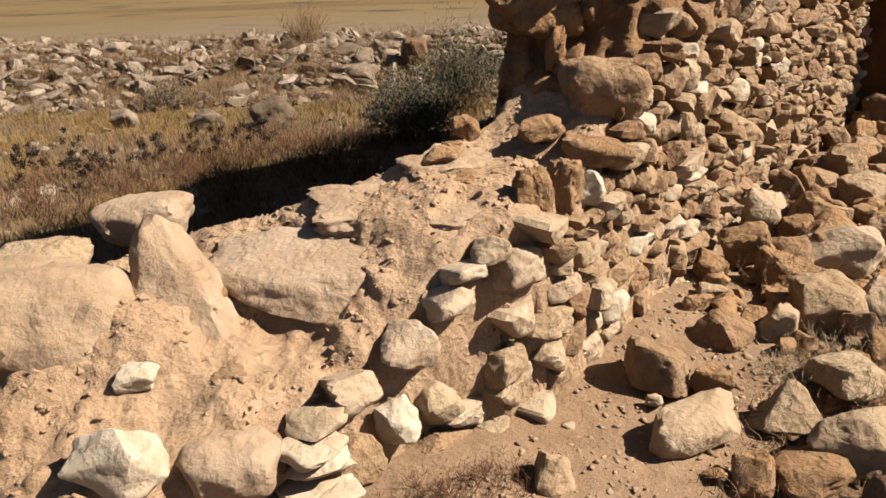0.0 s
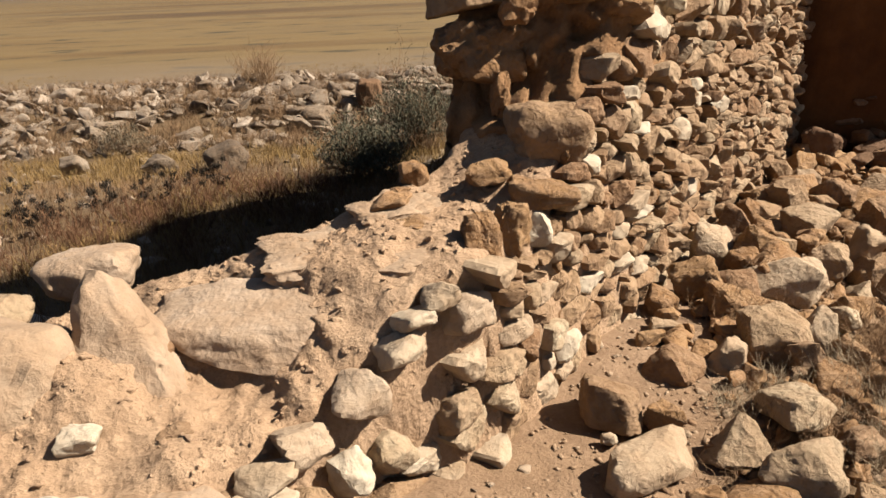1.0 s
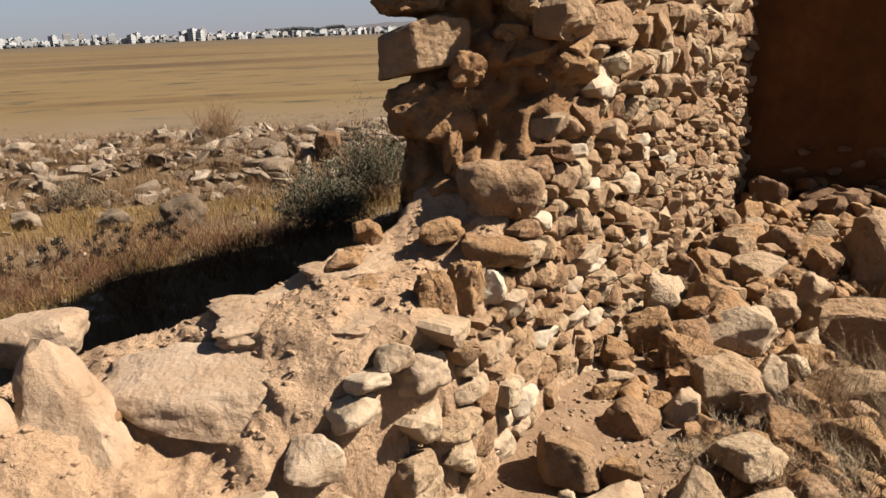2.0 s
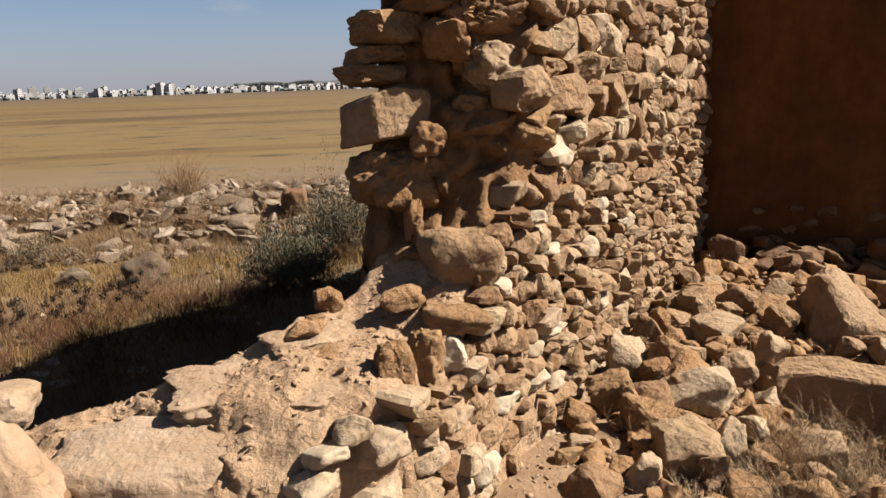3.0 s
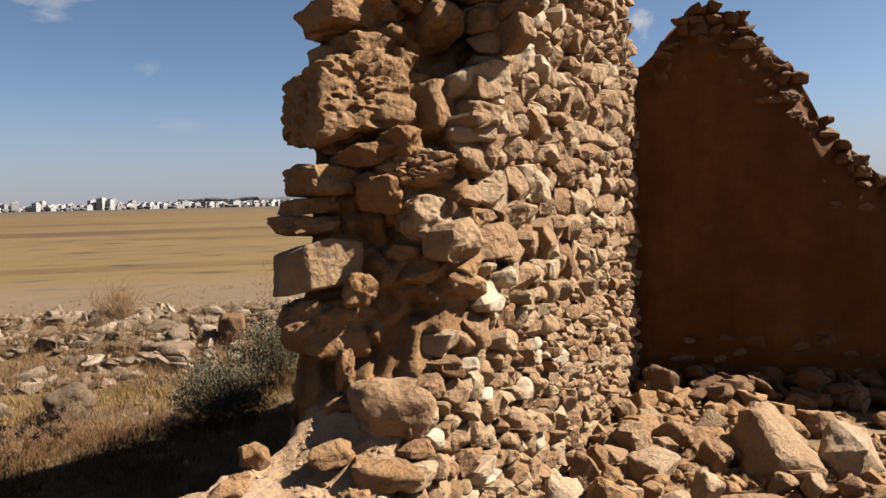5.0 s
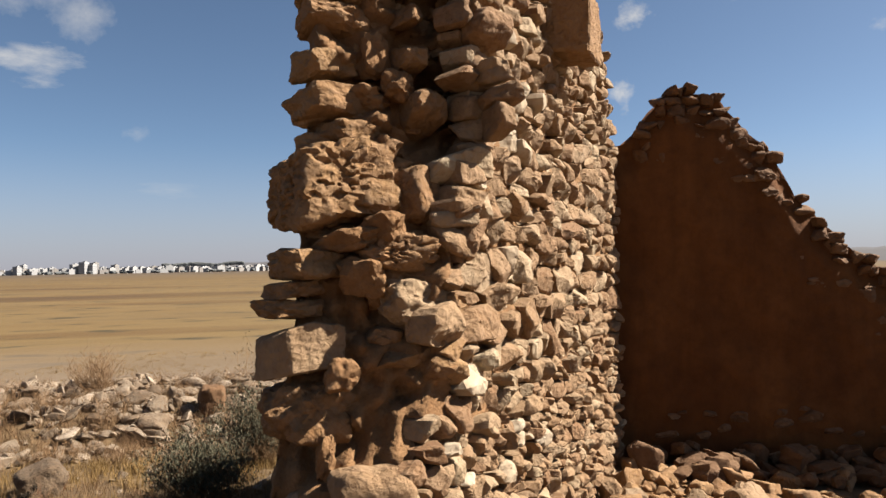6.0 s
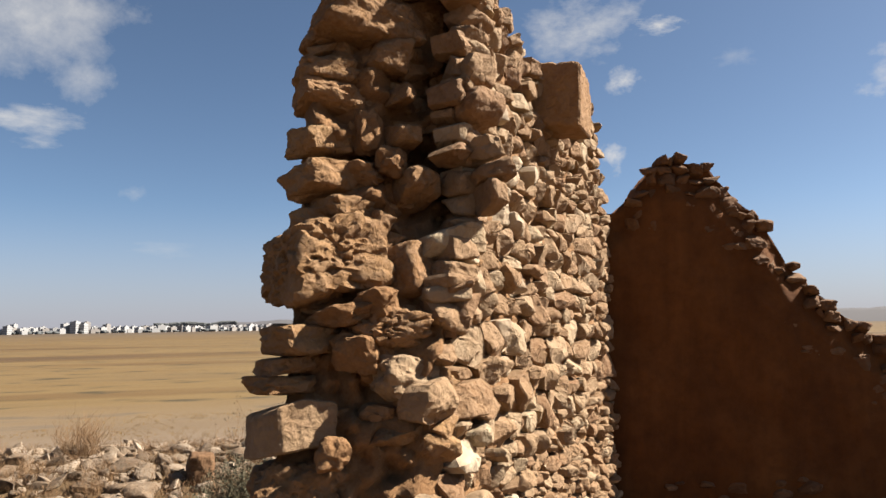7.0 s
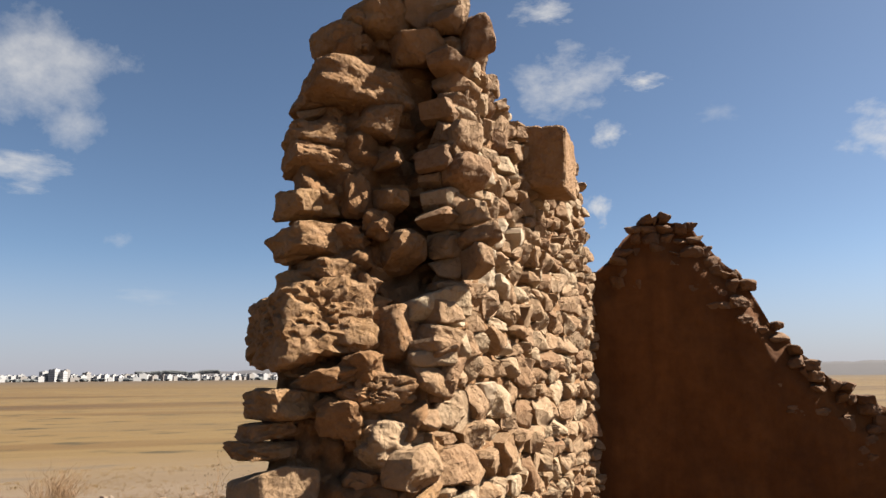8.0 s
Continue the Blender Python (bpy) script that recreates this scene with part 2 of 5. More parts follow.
mat_hill = plain_material("haze_tinted_hill", (0.058, 0.056, 0.06), (0.075, 0.07, 0.071), 0.01)
mat_hazed_trees = plain_material("far_trees", (0.072, 0.077, 0.079), (0.093, 0.096, 0.096), 0.03)

# ---- plan ----
ALONG, OUT, CORNER = Vector((0.629, 0.777, 0)), Vector((0.777, -0.629, 0)), Vector((1.171, 2.829, 0))


def place(s, q, z):
    """s metres along the tall wall's sunlit face, q out from it, z up."""
    return CORNER + ALONG * s + OUT * q + Vector((0, 0, z))


def plan(x, y):
    d = Vector((x, y, 0)) - CORNER
    return d.dot(ALONG), d.dot(OUT)


def curve(v, xs, ys):
    return float(np.interp(v, xs, ys))


def smooth(a, b, v):
    t = min(1.0, max(0.0, (v - a) / (b - a)))
    return t * t * (3 - 2 * t)


def ground_height(x, y):
    s, q = plan(x, y)
    inner = curve(q, (-1.6, -0.6, 0, 0.5, 1.2, 3), (0.12, 0.4, 0.41, 0.37, 0.27, 0.25))
    outer = curve(y, (2, 6, 9.5, 10.2, 11.0, 12.2, 13.0, 16, 40), (0.12, 0.02, -0.12, -0.06, 0.25, 0.42, 0.36, -0.6, -4.0))
    k = smooth(-0.9, -2.2, q)
    z = inner * (1 - k) + outer * k
    z -= 0.38 * math.exp(-((x - 3.0) ** 2 + (y - 3.0) ** 2) / 0.25)
    far = math.hypot(x, y)
    if far < 60:
        z += 0.05 * noise.noise((x * 0.9, y * 0.9, 0)) + 0.02 * noise.noise((x * 4, y * 4, 3))
    return z * (1 - smooth(20, 42, far)) + -4.0 * smooth(20, 42, far)


def face_line(s):
    """How far the low stretch of the face bends in."""
    return curve(s, (-3.6, -2.2, -1.63, -1.2, -0.95), (-0.6, -0.36, -0.24, -0.11, 0.0))


BANKED = [(-0.57, 2.03, 0.26, 0.08), (-0.70, 1.92, 0.2, 0.06), (-0.36, 1.97, 0.1, -0.02), (-0.86, 1.84, 0.3, 0.06), (0.05, 2.25, 0.25, 0.03)]


def mound_height(s, q):
    x, y = place(s, q, 0).xy
    banked = sum(h * math.exp(-((x - a) ** 2 + (y - b) ** 2) / (r * r)) for a, b, r, h in BANKED)
    return bare_mound(s, q) + banked


def bare_mound(s, q):
    q -= face_line(s)
    crest = curve(s, (-3.6, -2.8, -2.0, -1.5, -1.1, -0.75, -0.4, 0.0), (-0.1, 0.62, 0.86, 0.97, 1.1, 1.2, 1.33, 1.38))
    edge = curve(s, (-3.6, -2.8, -2.1, -1.85, -1.58, -1.36, -1.2, -0.9, -0.63, -0.36, 0.0), (-0.1, 0.5, 0.7, 0.74, 0.76, 0.87, 1.0, 1.07, 1.1, 1.27, 1.34))
    left = -face_line(s) + curve(s, (-3.6, -2.8, -1.9, -1.5, -1.2, -1.0, -0.8, -0.5, 0.0), (-1.7, -1.6, -1.45, -1.35, -1.0, -0.86, -0.7, -0.62, -0.62))
    k = smooth(-2.0, -2.6, s)
    return curve(q, (left - 0.3, left - 0.08, left + 0.12, -0.4 - 0.15 * k, -0.11 - 0.21 * k, -0.055 - 0.085 * k, -0.01 + 0.03 * k), (0.02, 0.45 * smooth(-3.6, -2.9, s), crest - 0.05, (crest + edge) / 2 - (0.5 * (crest - edge) - 0.03) * smooth(-0.95, -1.25, s), edge, edge * 0.6 + 0.16 * smooth(-3.5, -2.8, s), 0.3 - 0.3 * smooth(-2.9, -3.5, s)))


# ---- building helpers ----
def mesh_of(name, verts, faces, material, soft=False):
    me = bpy.data.meshes.new(name)
    me.from_pydata([tuple(v) for v in verts], [], [tuple(f) for f in faces])
    me.materials.append(material)
    if soft:
        me.polygons.foreach_set("use_smooth", [True] * len(me.polygons))
    me.update()
    return me


def from_bm(name, bm, material, soft=False):
    me = bpy.data.meshes.new(name)
    bm.to_mesh(me)
    bm.free()
    me.materials.append(material)
    if soft:
        me.polygons.foreach_set("use_smooth", [True] * len(me.polygons))
    return me


def part(name, me, parent, label=""):
    ob = new(name, me)
    ob.parent = parent
    return tagged(ob, label)


def ball(sub):
    bm = bmesh.new()
    bmesh.ops.create_icosphere(bm, subdivisions=sub, radius=1.0)
    bm.verts.ensure_lookup_table()
    v = np.array([p.co[:] for p in bm.verts])
    f = np.array([[p.index for p in q.verts] for q in bm.faces])
    bm.free()
    return v, f


BALLS = {n: ball(n) for n in (3, 4, 5)}


def rock(seed, sub, facets=9, wear=14.0, rough=0.05, pits=0.0):
    """A worn stone about one metre across: cut planes with rounded edges, then uneven. Returns points and triangles."""
    r = np.random.RandomState(seed)
    d, f = BALLS[sub]
    axes = np.vstack([np.eye(3), -np.eye(3)]) + r.normal(0, 0.16, (6, 3))
    extra = r.normal(0, 1, (facets, 3))
    planes = np.vstack([axes, extra])
    planes /= np.linalg.norm(planes, axis=1)[:, None]
    reach = np.concatenate([r.uniform(0.8, 1.0, 6), r.uniform(0.88, 1.3, facets)])
    cosine = d @ planes.T
    inv = np.maximum(cosine, 1e-3) / reach
    rad = 1.0 / (np.sum(inv ** wear, axis=1) ** (1.0 / wear))
    offset = r.uniform(-50, 50, 3)
    bump = np.array([noise.fractal(Vector(p * 1.6 + offset), 0.9, 2.1, 4) for p in d])
    rad = rad * (1 + rough * bump)
    if pits:
        warp = [Vector(p) + 0.35 * noise.noise_vector(Vector(p * 2.0 + offset)) for p in d]
        hollow = np.array([abs(noise.noise(Vector((w.x * 2.6, w.y * 2.6, w.z * 5.5)) - Vector(offset))) for w in warp])
        holes = np.array([noise.noise(w * 6.5 + Vector(offset)) for w in warp])
        rad = rad - pits * (0.55 * np.clip(0.16 - hollow, 0, 1) / 0.16 * 0.22 + 0.45 * np.clip(holes - 0.22, 0, 1))
    return unit(d * rad[:, None]), f


def unit(v):
    lo, hi = v.min(0), v.max(0)
    return (v - (lo + hi) / 2) / (hi - lo)


def broken(seed, corners=14, cuts=1, rough=0.03, chip=0.07, points=None, square=4.0, inner=0.72, grid=0.22):
    """An angular broken stone: the hull of scattered corners, edges chipped, surface uneven."""
    r = np.random.RandomState(seed)
    bm = bmesh.new()
    if points is None:
        points = []
        while len(points) < corners:
            p = r.uniform(-1, 1, 3)
            k = np.sum(np.abs(p) ** square) ** (1 / square)
            points.append(p / k * r.uniform(inner, 1.0))
    for p in points:
        bm.verts.new(p)
    bmesh.ops.convex_hull(bm, input=bm.verts)
    bmesh.ops.delete(bm, geom=[e for e in bm.verts if not e.link_faces], context="VERTS")
    bmesh.ops.dissolve_limit(bm, angle_limit=radians(14), verts=bm.verts, edges=bm.edges)
    if chip:
        bmesh.ops.bevel(bm, geom=list(bm.edges), offset=chip, segments=1, affect="EDGES", clamp_overlap=True)
    bmesh.ops.triangulate(bm, faces=bm.faces)
    for _ in range(cuts):
        bmesh.ops.subdivide_edges(bm, edges=[e for e in bm.edges if e.calc_length() > grid], cuts=1, use_grid_fill=False)
        bmesh.ops.triangulate(bm, faces=bm.faces)
    bm.verts.ensure_lookup_table()
    bm.verts.index_update()
    v = np.array([p.co[:] for p in bm.verts])
    f = np.array([[p.index for p in q.verts] for q in bm.faces])
    bm.free()
    offset = r.uniform(-50, 50, 3)
    push = np.array([noise.fractal(Vector(p * 1.7 + offset), 0.8, 2.1, 4) + 0.5 * min(0.0, noise.noise(Vector(p * 3.1 - offset))) for p in v])
    v = v * (1 + rough * push)[:, None]
    return unit(v), f


ROCKS = [broken(100 + i, 14 + i % 8, 2, 0.1, 0.09, square=4.0 + i % 4, inner=0.76, grid=0.3) for i in range(36)]
BOULDERS = [broken(300 + i, 15 + i % 7, 3, 0.11, 0.08, square=4.5, inner=0.76, grid=0.2) for i in range(20)]
PITTED = [rock(510 + i, 5, 7, 12, 0.12, 0.8) for i in range(4)]
ROUNDED = [rock(600 + i, 4, 4, 3.4, 0.16) for i in range(6)]
CHIPS = [broken(750 + i, 11 + i % 5, 1, 0.12, 0.12, square=4.0, inner=0.72, grid=0.75) for i in range(20)]
WORN = [rock(820 + i, 4, 5 + i % 5, 8.0 + i % 5, 0.11, 0.07 * (i % 3)) for i in range(24)]
POCKED = [rock(530 + i, 4, 6, 14, 0.06, 0.32) for i in range(2)]
CRUMBS = [broken(700 + i, 9, 0, 0.0, 0.0) for i in range(14)]


def boxy(seed):
    """A roughly squared building stone: box corners knocked about, edges chipped."""
    r = np.random.RandomState(seed)
    pts = [(x * r.uniform(0.72, 1), y * r.uniform(0.75, 1), z * r.uniform(0.68, 1)) for x in (-1, 1) for y in (-1, 1) for z in (-1, 1)]
    pts += [(r.uniform(-0.6, 0.6), y * r.uniform(0.9, 1.1), r.uniform(-0.5, 0.5)) for y in (-1, 1)] + [(x * r.uniform(0.9, 1.1), r.uniform(-0.5, 0.5), r.uniform(-0.5, 0.5)) for x in (-1, 1)]
    return broken(seed, cuts=3, rough=0.14, chip=0.12, grid=0.2, points=pts)


SQUARED = [boxy(1200 + i) for i in range(16)]
shared = {}


def rock_data(bank, i, material, name="stone"):
    key = (id(bank), i % len(bank), material.name)
    if key not in shared:
        v, f = bank[i % len(bank)]
        shared[key] = mesh_of(name, v, f, material, bank is not CRUMBS)
        if bank is not CRUMBS:
            shared[key].set_sharp_from_angle(angle=radians(32))
    return shared[key]


def turned(centre, size, rot):
    return Matrix.LocRotScale(centre, Euler(rot), size)


WALL_TURN = math.atan2(ALONG.y, ALONG.x)


class Heap:
    """Many stones in one mesh."""

    def __init__(self):
        self.v, self.f, self.n = [], [], 0

    def add(self, shape, m):
        v, f = shape
        a = np.array(m)
        self.v.append(v @ a[:3, :3].T + a[:3, 3])
        self.f.append(f + self.n)
        self.n += len(v)

    def build(self, name, material, soft=True):
        me = bpy.data.meshes.new(name)
        v, f = np.vstack(self.v), np.vstack(self.f)
        me.vertices.add(len(v))
        me.vertices.foreach_set("co", v.ravel())
        me.loops.add(f.size)
        me.loops.foreach_set("vertex_index", f.ravel().astype(np.int32))
        me.polygons.add(len(f))
        me.polygons.foreach_set("loop_start", np.arange(0, f.size, f.shape[1], dtype=np.int32))
        me.update(calc_edges=True)
        me.validate()
        me.materials.append(material)
        if soft:
            me.polygons.foreach_set("use_smooth", [True] * len(me.polygons))
            me.set_sharp_from_angle(angle=radians(32))
        return me


def sheet(us, vs, at):
    """A grid of points at(u, v) with its quads."""
    verts = [at(u, v) for v in vs for u in us]
    w = len(us)
    faces = [(j * w + i, j * w + i + 1, (j + 1) * w + i + 1, (j + 1) * w + i) for j in range(len(vs) - 1) for i in range(w - 1)]
    return verts, faces


# ---- ground ----
def spread(a, b, fine, reach, n):
    """Grid lines: even between a and b, then ever wider to the horizon."""
    span = reach / 8.0
    low = [a - 8.0 * (span ** (i / n)) * (i / n) for i in range(n, 0, -1)]
    high = [b + 8.0 * (span ** (i / n)) * (i / n) for i in range(1, n + 1)]
    return low + list(np.linspace(a, b, int((b - a) / fine) + 1)) + high


xs = spread(-15, 8, 0.13, 4300, 26)
ys = spread(-3, 17, 0.13, 4300, 26)
v, f = sheet(xs, ys, lambda x, y: (x, y, ground_height(x, y)))
ground = tagged(new("ground", mesh_of("ground", v, f, mat_ground, True)), "sandy dry ground running out into straw-coloured fields", "ground", kind="structure")

# ---- low ruined stretch of the wall ----
def mound_point(s, q):
    z = mound_height(s, q)
    p = place(s, q, z)
    ds, dq = mound_height(s + 0.03, q) - mound_height(s - 0.03, q), mound_height(s, q + 0.03) - mound_height(s, q - 0.03)
    up = (Vector((0, 0, 0.06)) - ALONG * ds - OUT * dq).normalized()
    clods = smooth(-0.1, 0.35, noise.noise(p * 2.2 + Vector((9, 0, 0))))
    lump = 0.04 * noise.fractal(p * 3.0, 0.9, 2.0, 4) + clods * (0.035 * max(0.0, noise.noise(p * 10.0)) + 0.03 * max(0.0, noise.noise(p * 22.0) - 0.1)) + 0.01 * noise.noise(p * 36.0)
    return p + up * lump * smooth(0.25, 0.5, z)


v, f = sheet(list(np.linspace(-3.7, 0.3, 300)), list(np.linspace(-2.0, 0.04, 165)), mound_point)
low_wall = tagged(new("low_wall", mesh_of("low_wall", v, f, mat_mound, True)), "collapsed low stretch of wall with crumbling sandy earth core", "wall", kind="structure")

# ---- tall wall ----
END_Z = (0.2, 1.0, 1.4, 1.6, 1.75, 2.35, 2.6, 3.1, 3.7, 4.3)
END_LEFT = (-0.45, -0.45, -0.38, -0.36, -0.34, -0.26, -0.18, 0.04, 0.1, 0.25)
END_RIGHT = (-0.5, -0.5, -0.4, -0.1, 0.02, 0.22, 0.38, 0.45, 0.52, 0.6)


def end_of(q, z):
    """Where along s the broken end stands."""
    k = min(1.0, max(0.0, (q + 0.7) / 0.7))
    cleft = (0.3 + 0.16 * noise.noise((0, 0, z * 4.5))) * math.exp(-((q + 0.25 + 0.06 * math.sin(z * 6.3)) / 0.13) ** 2) * smooth(2.55, 2.85, z)
    return curve(z, END_Z, END_LEFT) * (1 - k) + curve(z, END_Z, END_RIGHT) * k + cleft


def wall_top(s):
    # beyond s 4.1 an unseen run, added to throw shadow on the ground outside
    return curve(s, (-0.3, 0.3, 0.7, 1.05, 1.2, 1.5, 2.3, 3.0, 3.5, 3.85, 3.98, 4.1, 9), (3.95, 4.15, 4.3, 4.14, 4.0, 3.88, 4.0, 4.2, 4.2, 3.95, 3.4, 2.8, 2.4))


def left_of(z):
    return curve(z, (0.2, 1.8, 2.0, 2.4, 2.9, 3.4, 3.7, 4.2), (-0.64, -0.62, -0.6, -0.62, -0.68, -0.7, -0.66, -0.58))


def tall_core():
    """The earth core: rings of points, level by level."""
    rows = 150
    run = list(np.linspace(0, 1, 190) ** 1.35)
    side = list(np.linspace(0, 1, 34))
    verts, faces = [], []
    for j in range(rows):
        k = j / (rows - 1)
        ring = []
        z0 = 0.2 + 3.9 * k
        lf, rt = left_of(z0), -0.06
        s_r, s_l = end_of(rt, z0) + 0.07, end_of(lf, z0) + 0.07
        ring += [(s_r + (8.5 - s_r) * u, rt, 1) for u in run]
        ring += [(8.5, rt + (lf - rt) * u, 0) for u in side[1:]]
        ring += [(8.5 + (s_l - 8.5) * (1 - u), lf, -1) for u in reversed(run[:-1])]
        ring += [(end_of(lf + (rt - lf) * u, z0) + 0.045, lf + (rt - lf) * u, 2) for u in side[1:-1]]
        for s, q, face in ring:
            z = 0.2 + (wall_top(s) - 0.13 - 0.2) * k
            p = place(s, q, z)
            d = 0.05 * noise.fractal(p * 4.0, 0.9, 2.0, 4) + 0.02 * noise.noise(p * 16.0)
            if face == 2:
                p -= Vector((0, 1, 0)) * (d * 1.8 + 0.06 * noise.fractal(p * 9.0, 0.9, 2.0, 3) + 0.11 * max(0.0, noise.noise(p * 10.0)) + 0.03 * noise.noise(p * 24.0))
            else:
                p -= OUT * (0.04 * smooth(0.15, -0.15, s) * max(0.0, z - 0.4) if face == 1 else 0.0)
                p += OUT * (d * 0.6 + 0.035 * noise.fractal(p * 17.0, 0.9, 2.0, 2)) * (1 if face == 1 else -1)
            verts.append(p + Vector((0, 0, 0.03 * noise.noise(p * 5))))
        n = len(ring)
    for j in range(rows - 1):
        faces += [(j * n + i, j * n + (i + 1) % n, (j + 1) * n + (i + 1) % n, (j + 1) * n + i) for i in range(n)]
    faces.append([(rows - 1) * n + i for i in range(n)])
    return mesh_of("wall_tall", verts, faces, mat_mortar, True)


tall_wall = tagged(new("wall_tall", tall_core()), "tall ruined wall of rough limestone rubble in earth mortar", "wall", kind="structure")

# ---- plastered cross wall ----
CROSS, CROSS_AT = Vector((0.951, -0.309, 0)), Vector((3.70, 6.02, 0))
CROSS_OUT = Vector((-0.309, -0.951, 0))


def cross_top(u):
    # the rise past u 4.6 is added out of view to shade the floor
    return curve(u - 0.06, (-0.3, 0.12, 0.2, 0.42, 0.61, 0.95, 1.2, 1.42, 1.65, 1.98, 2.32, 2.61, 3.3, 4.6, 4.9, 5.3, 6), (3.3, 3.36, 3.45, 3.74, 3.86, 3.74, 3.45, 3.24, 2.83, 2.48, 2.2, 2.02, 1.85, 1.75, 3.6, 4.8, 4.8))


def cross_place(u, q, z):
    return CROSS_AT + CROSS * u + CROSS_OUT * q + Vector((0, 0, z))


def cross_core():
    us, rows = list(np.linspace(-0.2, 6, 150)), 70
    verts, faces = [], []
    for j in range(rows):
        k = j / (rows - 1)
        for q0, line in ((0.0, us), (-0.6, list(reversed(us)))):
            for u in line:
                z = 0.1 + (cross_top(u) - 0.07 - 0.1) * k
                p = cross_place(u, q0, z)
                bare = smooth(0.5, 0.15, cross_top(u) - z)
                d = 0.03 * noise.fractal(p * 1.6, 0.9, 2.0, 4) + 0.006 * noise.noise(p * 12) + bare * (0.05 * noise.noise(p * 9) - 0.09)
                verts.append(p + CROSS_OUT * (d if q0 == 0 else -d) + Vector((0, 0, 0.03 * k * noise.noise(p * 7))))
        n = 2 * len(us)
    for j in range(rows - 1):
        faces += [(j * n + i, j * n + (i + 1) % n, (j + 1) * n + (i + 1) % n, (j + 1) * n + i) for i in range(n)]
    faces.append([(rows - 1) * n + i for i in range(n)])
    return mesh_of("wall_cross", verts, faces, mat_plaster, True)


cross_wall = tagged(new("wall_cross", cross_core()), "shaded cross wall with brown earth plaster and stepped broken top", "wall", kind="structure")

# ---- stones of the broken end: s, q, z of the middle, width, height ----
END_STONES = [
    (-0.25, -0.53, 1.85, 0.31, 0.22), (-0.24, -0.59, 2.02, 0.25, 0.08), (-0.22, -0.59, 2.10, 0.22, 0.07), (-0.17, -0.52, 2.20, 0.34, 0.13),
    (-0.07, -0.49, 2.51, 0.52, 0.38), (0.03, -0.23, 2.25, 0.38, 0.20), (0.02, -0.59, 2.91, 0.32, 0.14), (0.05, -0.65, 3.10, 0.24, 0.14),
    (0.11, -0.63, 3.43, 0.31, 0.12), (0.10, -0.62, 3.31, 0.30, 0.12), (0.22, -0.52, 3.69, 0.54, 0.23), (0.02, -0.14, 2.02, 0.32, 0.22),
    (-0.06, -0.18, 1.83, 0.20, 0.12), (0.31, -0.29, 3.34, 0.12, 0.10), (0.28, -0.28, 3.14, 0.15, 0.14), (0.13, -0.34, 2.71, 0.11, 0.13),
]
END_STONES_MORE = [
    (0.33, -0.08, 2.62, 0.37, 0.16), (0.16, -0.19, 2.49, 0.22, 0.25), (0.22, -0.01, 2.38, 0.17, 0.18), (0.49, 0.01, 3.45, 0.24, 0.15),
    (0.47, 0.03, 3.28, 0.26, 0.15), (0.44, 0.07, 3.05, 0.16, 0.11), (0.43, 0.11, 2.95, 0.17, 0.10), (0.41, 0.12, 2.83, 0.13, 0.13),
    (0.04, -0.48, 2.77, 0.26, 0.10), (0.28, -0.37, 3.53, 0.22, 0.17), (0.28, -0.20, 2.89, 0.21, 0.21),
    (-0.25, -0.48, 1.60, 0.41, 0.25), (0.25, -0.60, 4.00, 0.21, 0.16), (0.40, -0.37, 4.12, 0.36, 0.18), (0.47, -0.18, 3.96, 0.30, 0.18),
    (0.57, 0.07, 4.03, 0.16, 0.24), (0.42, -0.32, 4.27, 0.32, 0.17), (0.48, -0.12, 4.15, 0.26, 0.2), (0.46, -0.2, 4.36, 0.2, 0.13), (0.33, -0.5, 4.12, 0.22, 0.13),
]
PITTED_AT = {4: 0, 5: 2}      # weathered blocks full of hollows
SLABS = {1, 2, 3, 6, 7, 8, 9, 24}
KNOB = [rock(951 + i, 5, 6, 5.0, 0.24, 0.2) for i in range(3)]
BLOCK = [broken(907, cuts=4, rough=0.04, chip=0.06, grid=0.14, points=[(-1, 0.1, -1), (-0.55, -1, -0.8), (0.1, -1, -0.72), (0.9, -0.9, -0.5), (0.95, 1, -0.6), (-1, 1, -1), (-1, 0.0, 0.35), (-0.6, -0.9, 0.7), (0.0, -0.9, 1.0), (0.95, -0.85, 0.85), (1, 1, 0.9), (-0.95, 1, 0.5)])]
rnd = random.Random(5)
for i, (s, q, z, w, h) in enumerate(END_STONES + END_STONES_MORE):
    depth = max(0.26, 0.9 * w)
    at = place(s, q, z) + Vector(((0.012 + 0.04 * smooth(2.3, 3.2, z)) * smooth(-0.3, -0.45, q), depth * (0.2 if i in (0, 27) else 0.24), 0))
    if i in PITTED_AT:
        me = rock_data(PITTED, PITTED_AT[i], mat_brown)
    elif i in (27, 11):
        me = rock_data(KNOB, i % 3, mat_brown if i == 27 else mat_stone)
    elif i == 0:
        me = rock_data(BLOCK, 0, mat_stone)
    elif i == 10:
        me = rock_data([rock(963, 5, 4, 7.0, 0.14, 0.15)], 0, mat_brown)
    elif i in SLABS:
        me = rock_data(SQUARED, i * 3, mat_brown)
    else:
        me = rock_data(WORN if i % 3 else BOULDERS, i + 3, mat_brown if q < -0.15 else mat_stone)
    ob = part("stone", me, tall_wall)
    ob.matrix_basis = turned(at, (w * (0.97 if i in PITTED_AT else 1.04), depth, h * 1.05), (rnd.uniform(-0.25, 0.0), rnd.uniform(-0.08, 0.08), 0.22 if i == 0 else rnd.uniform(0.15, 0.5)))
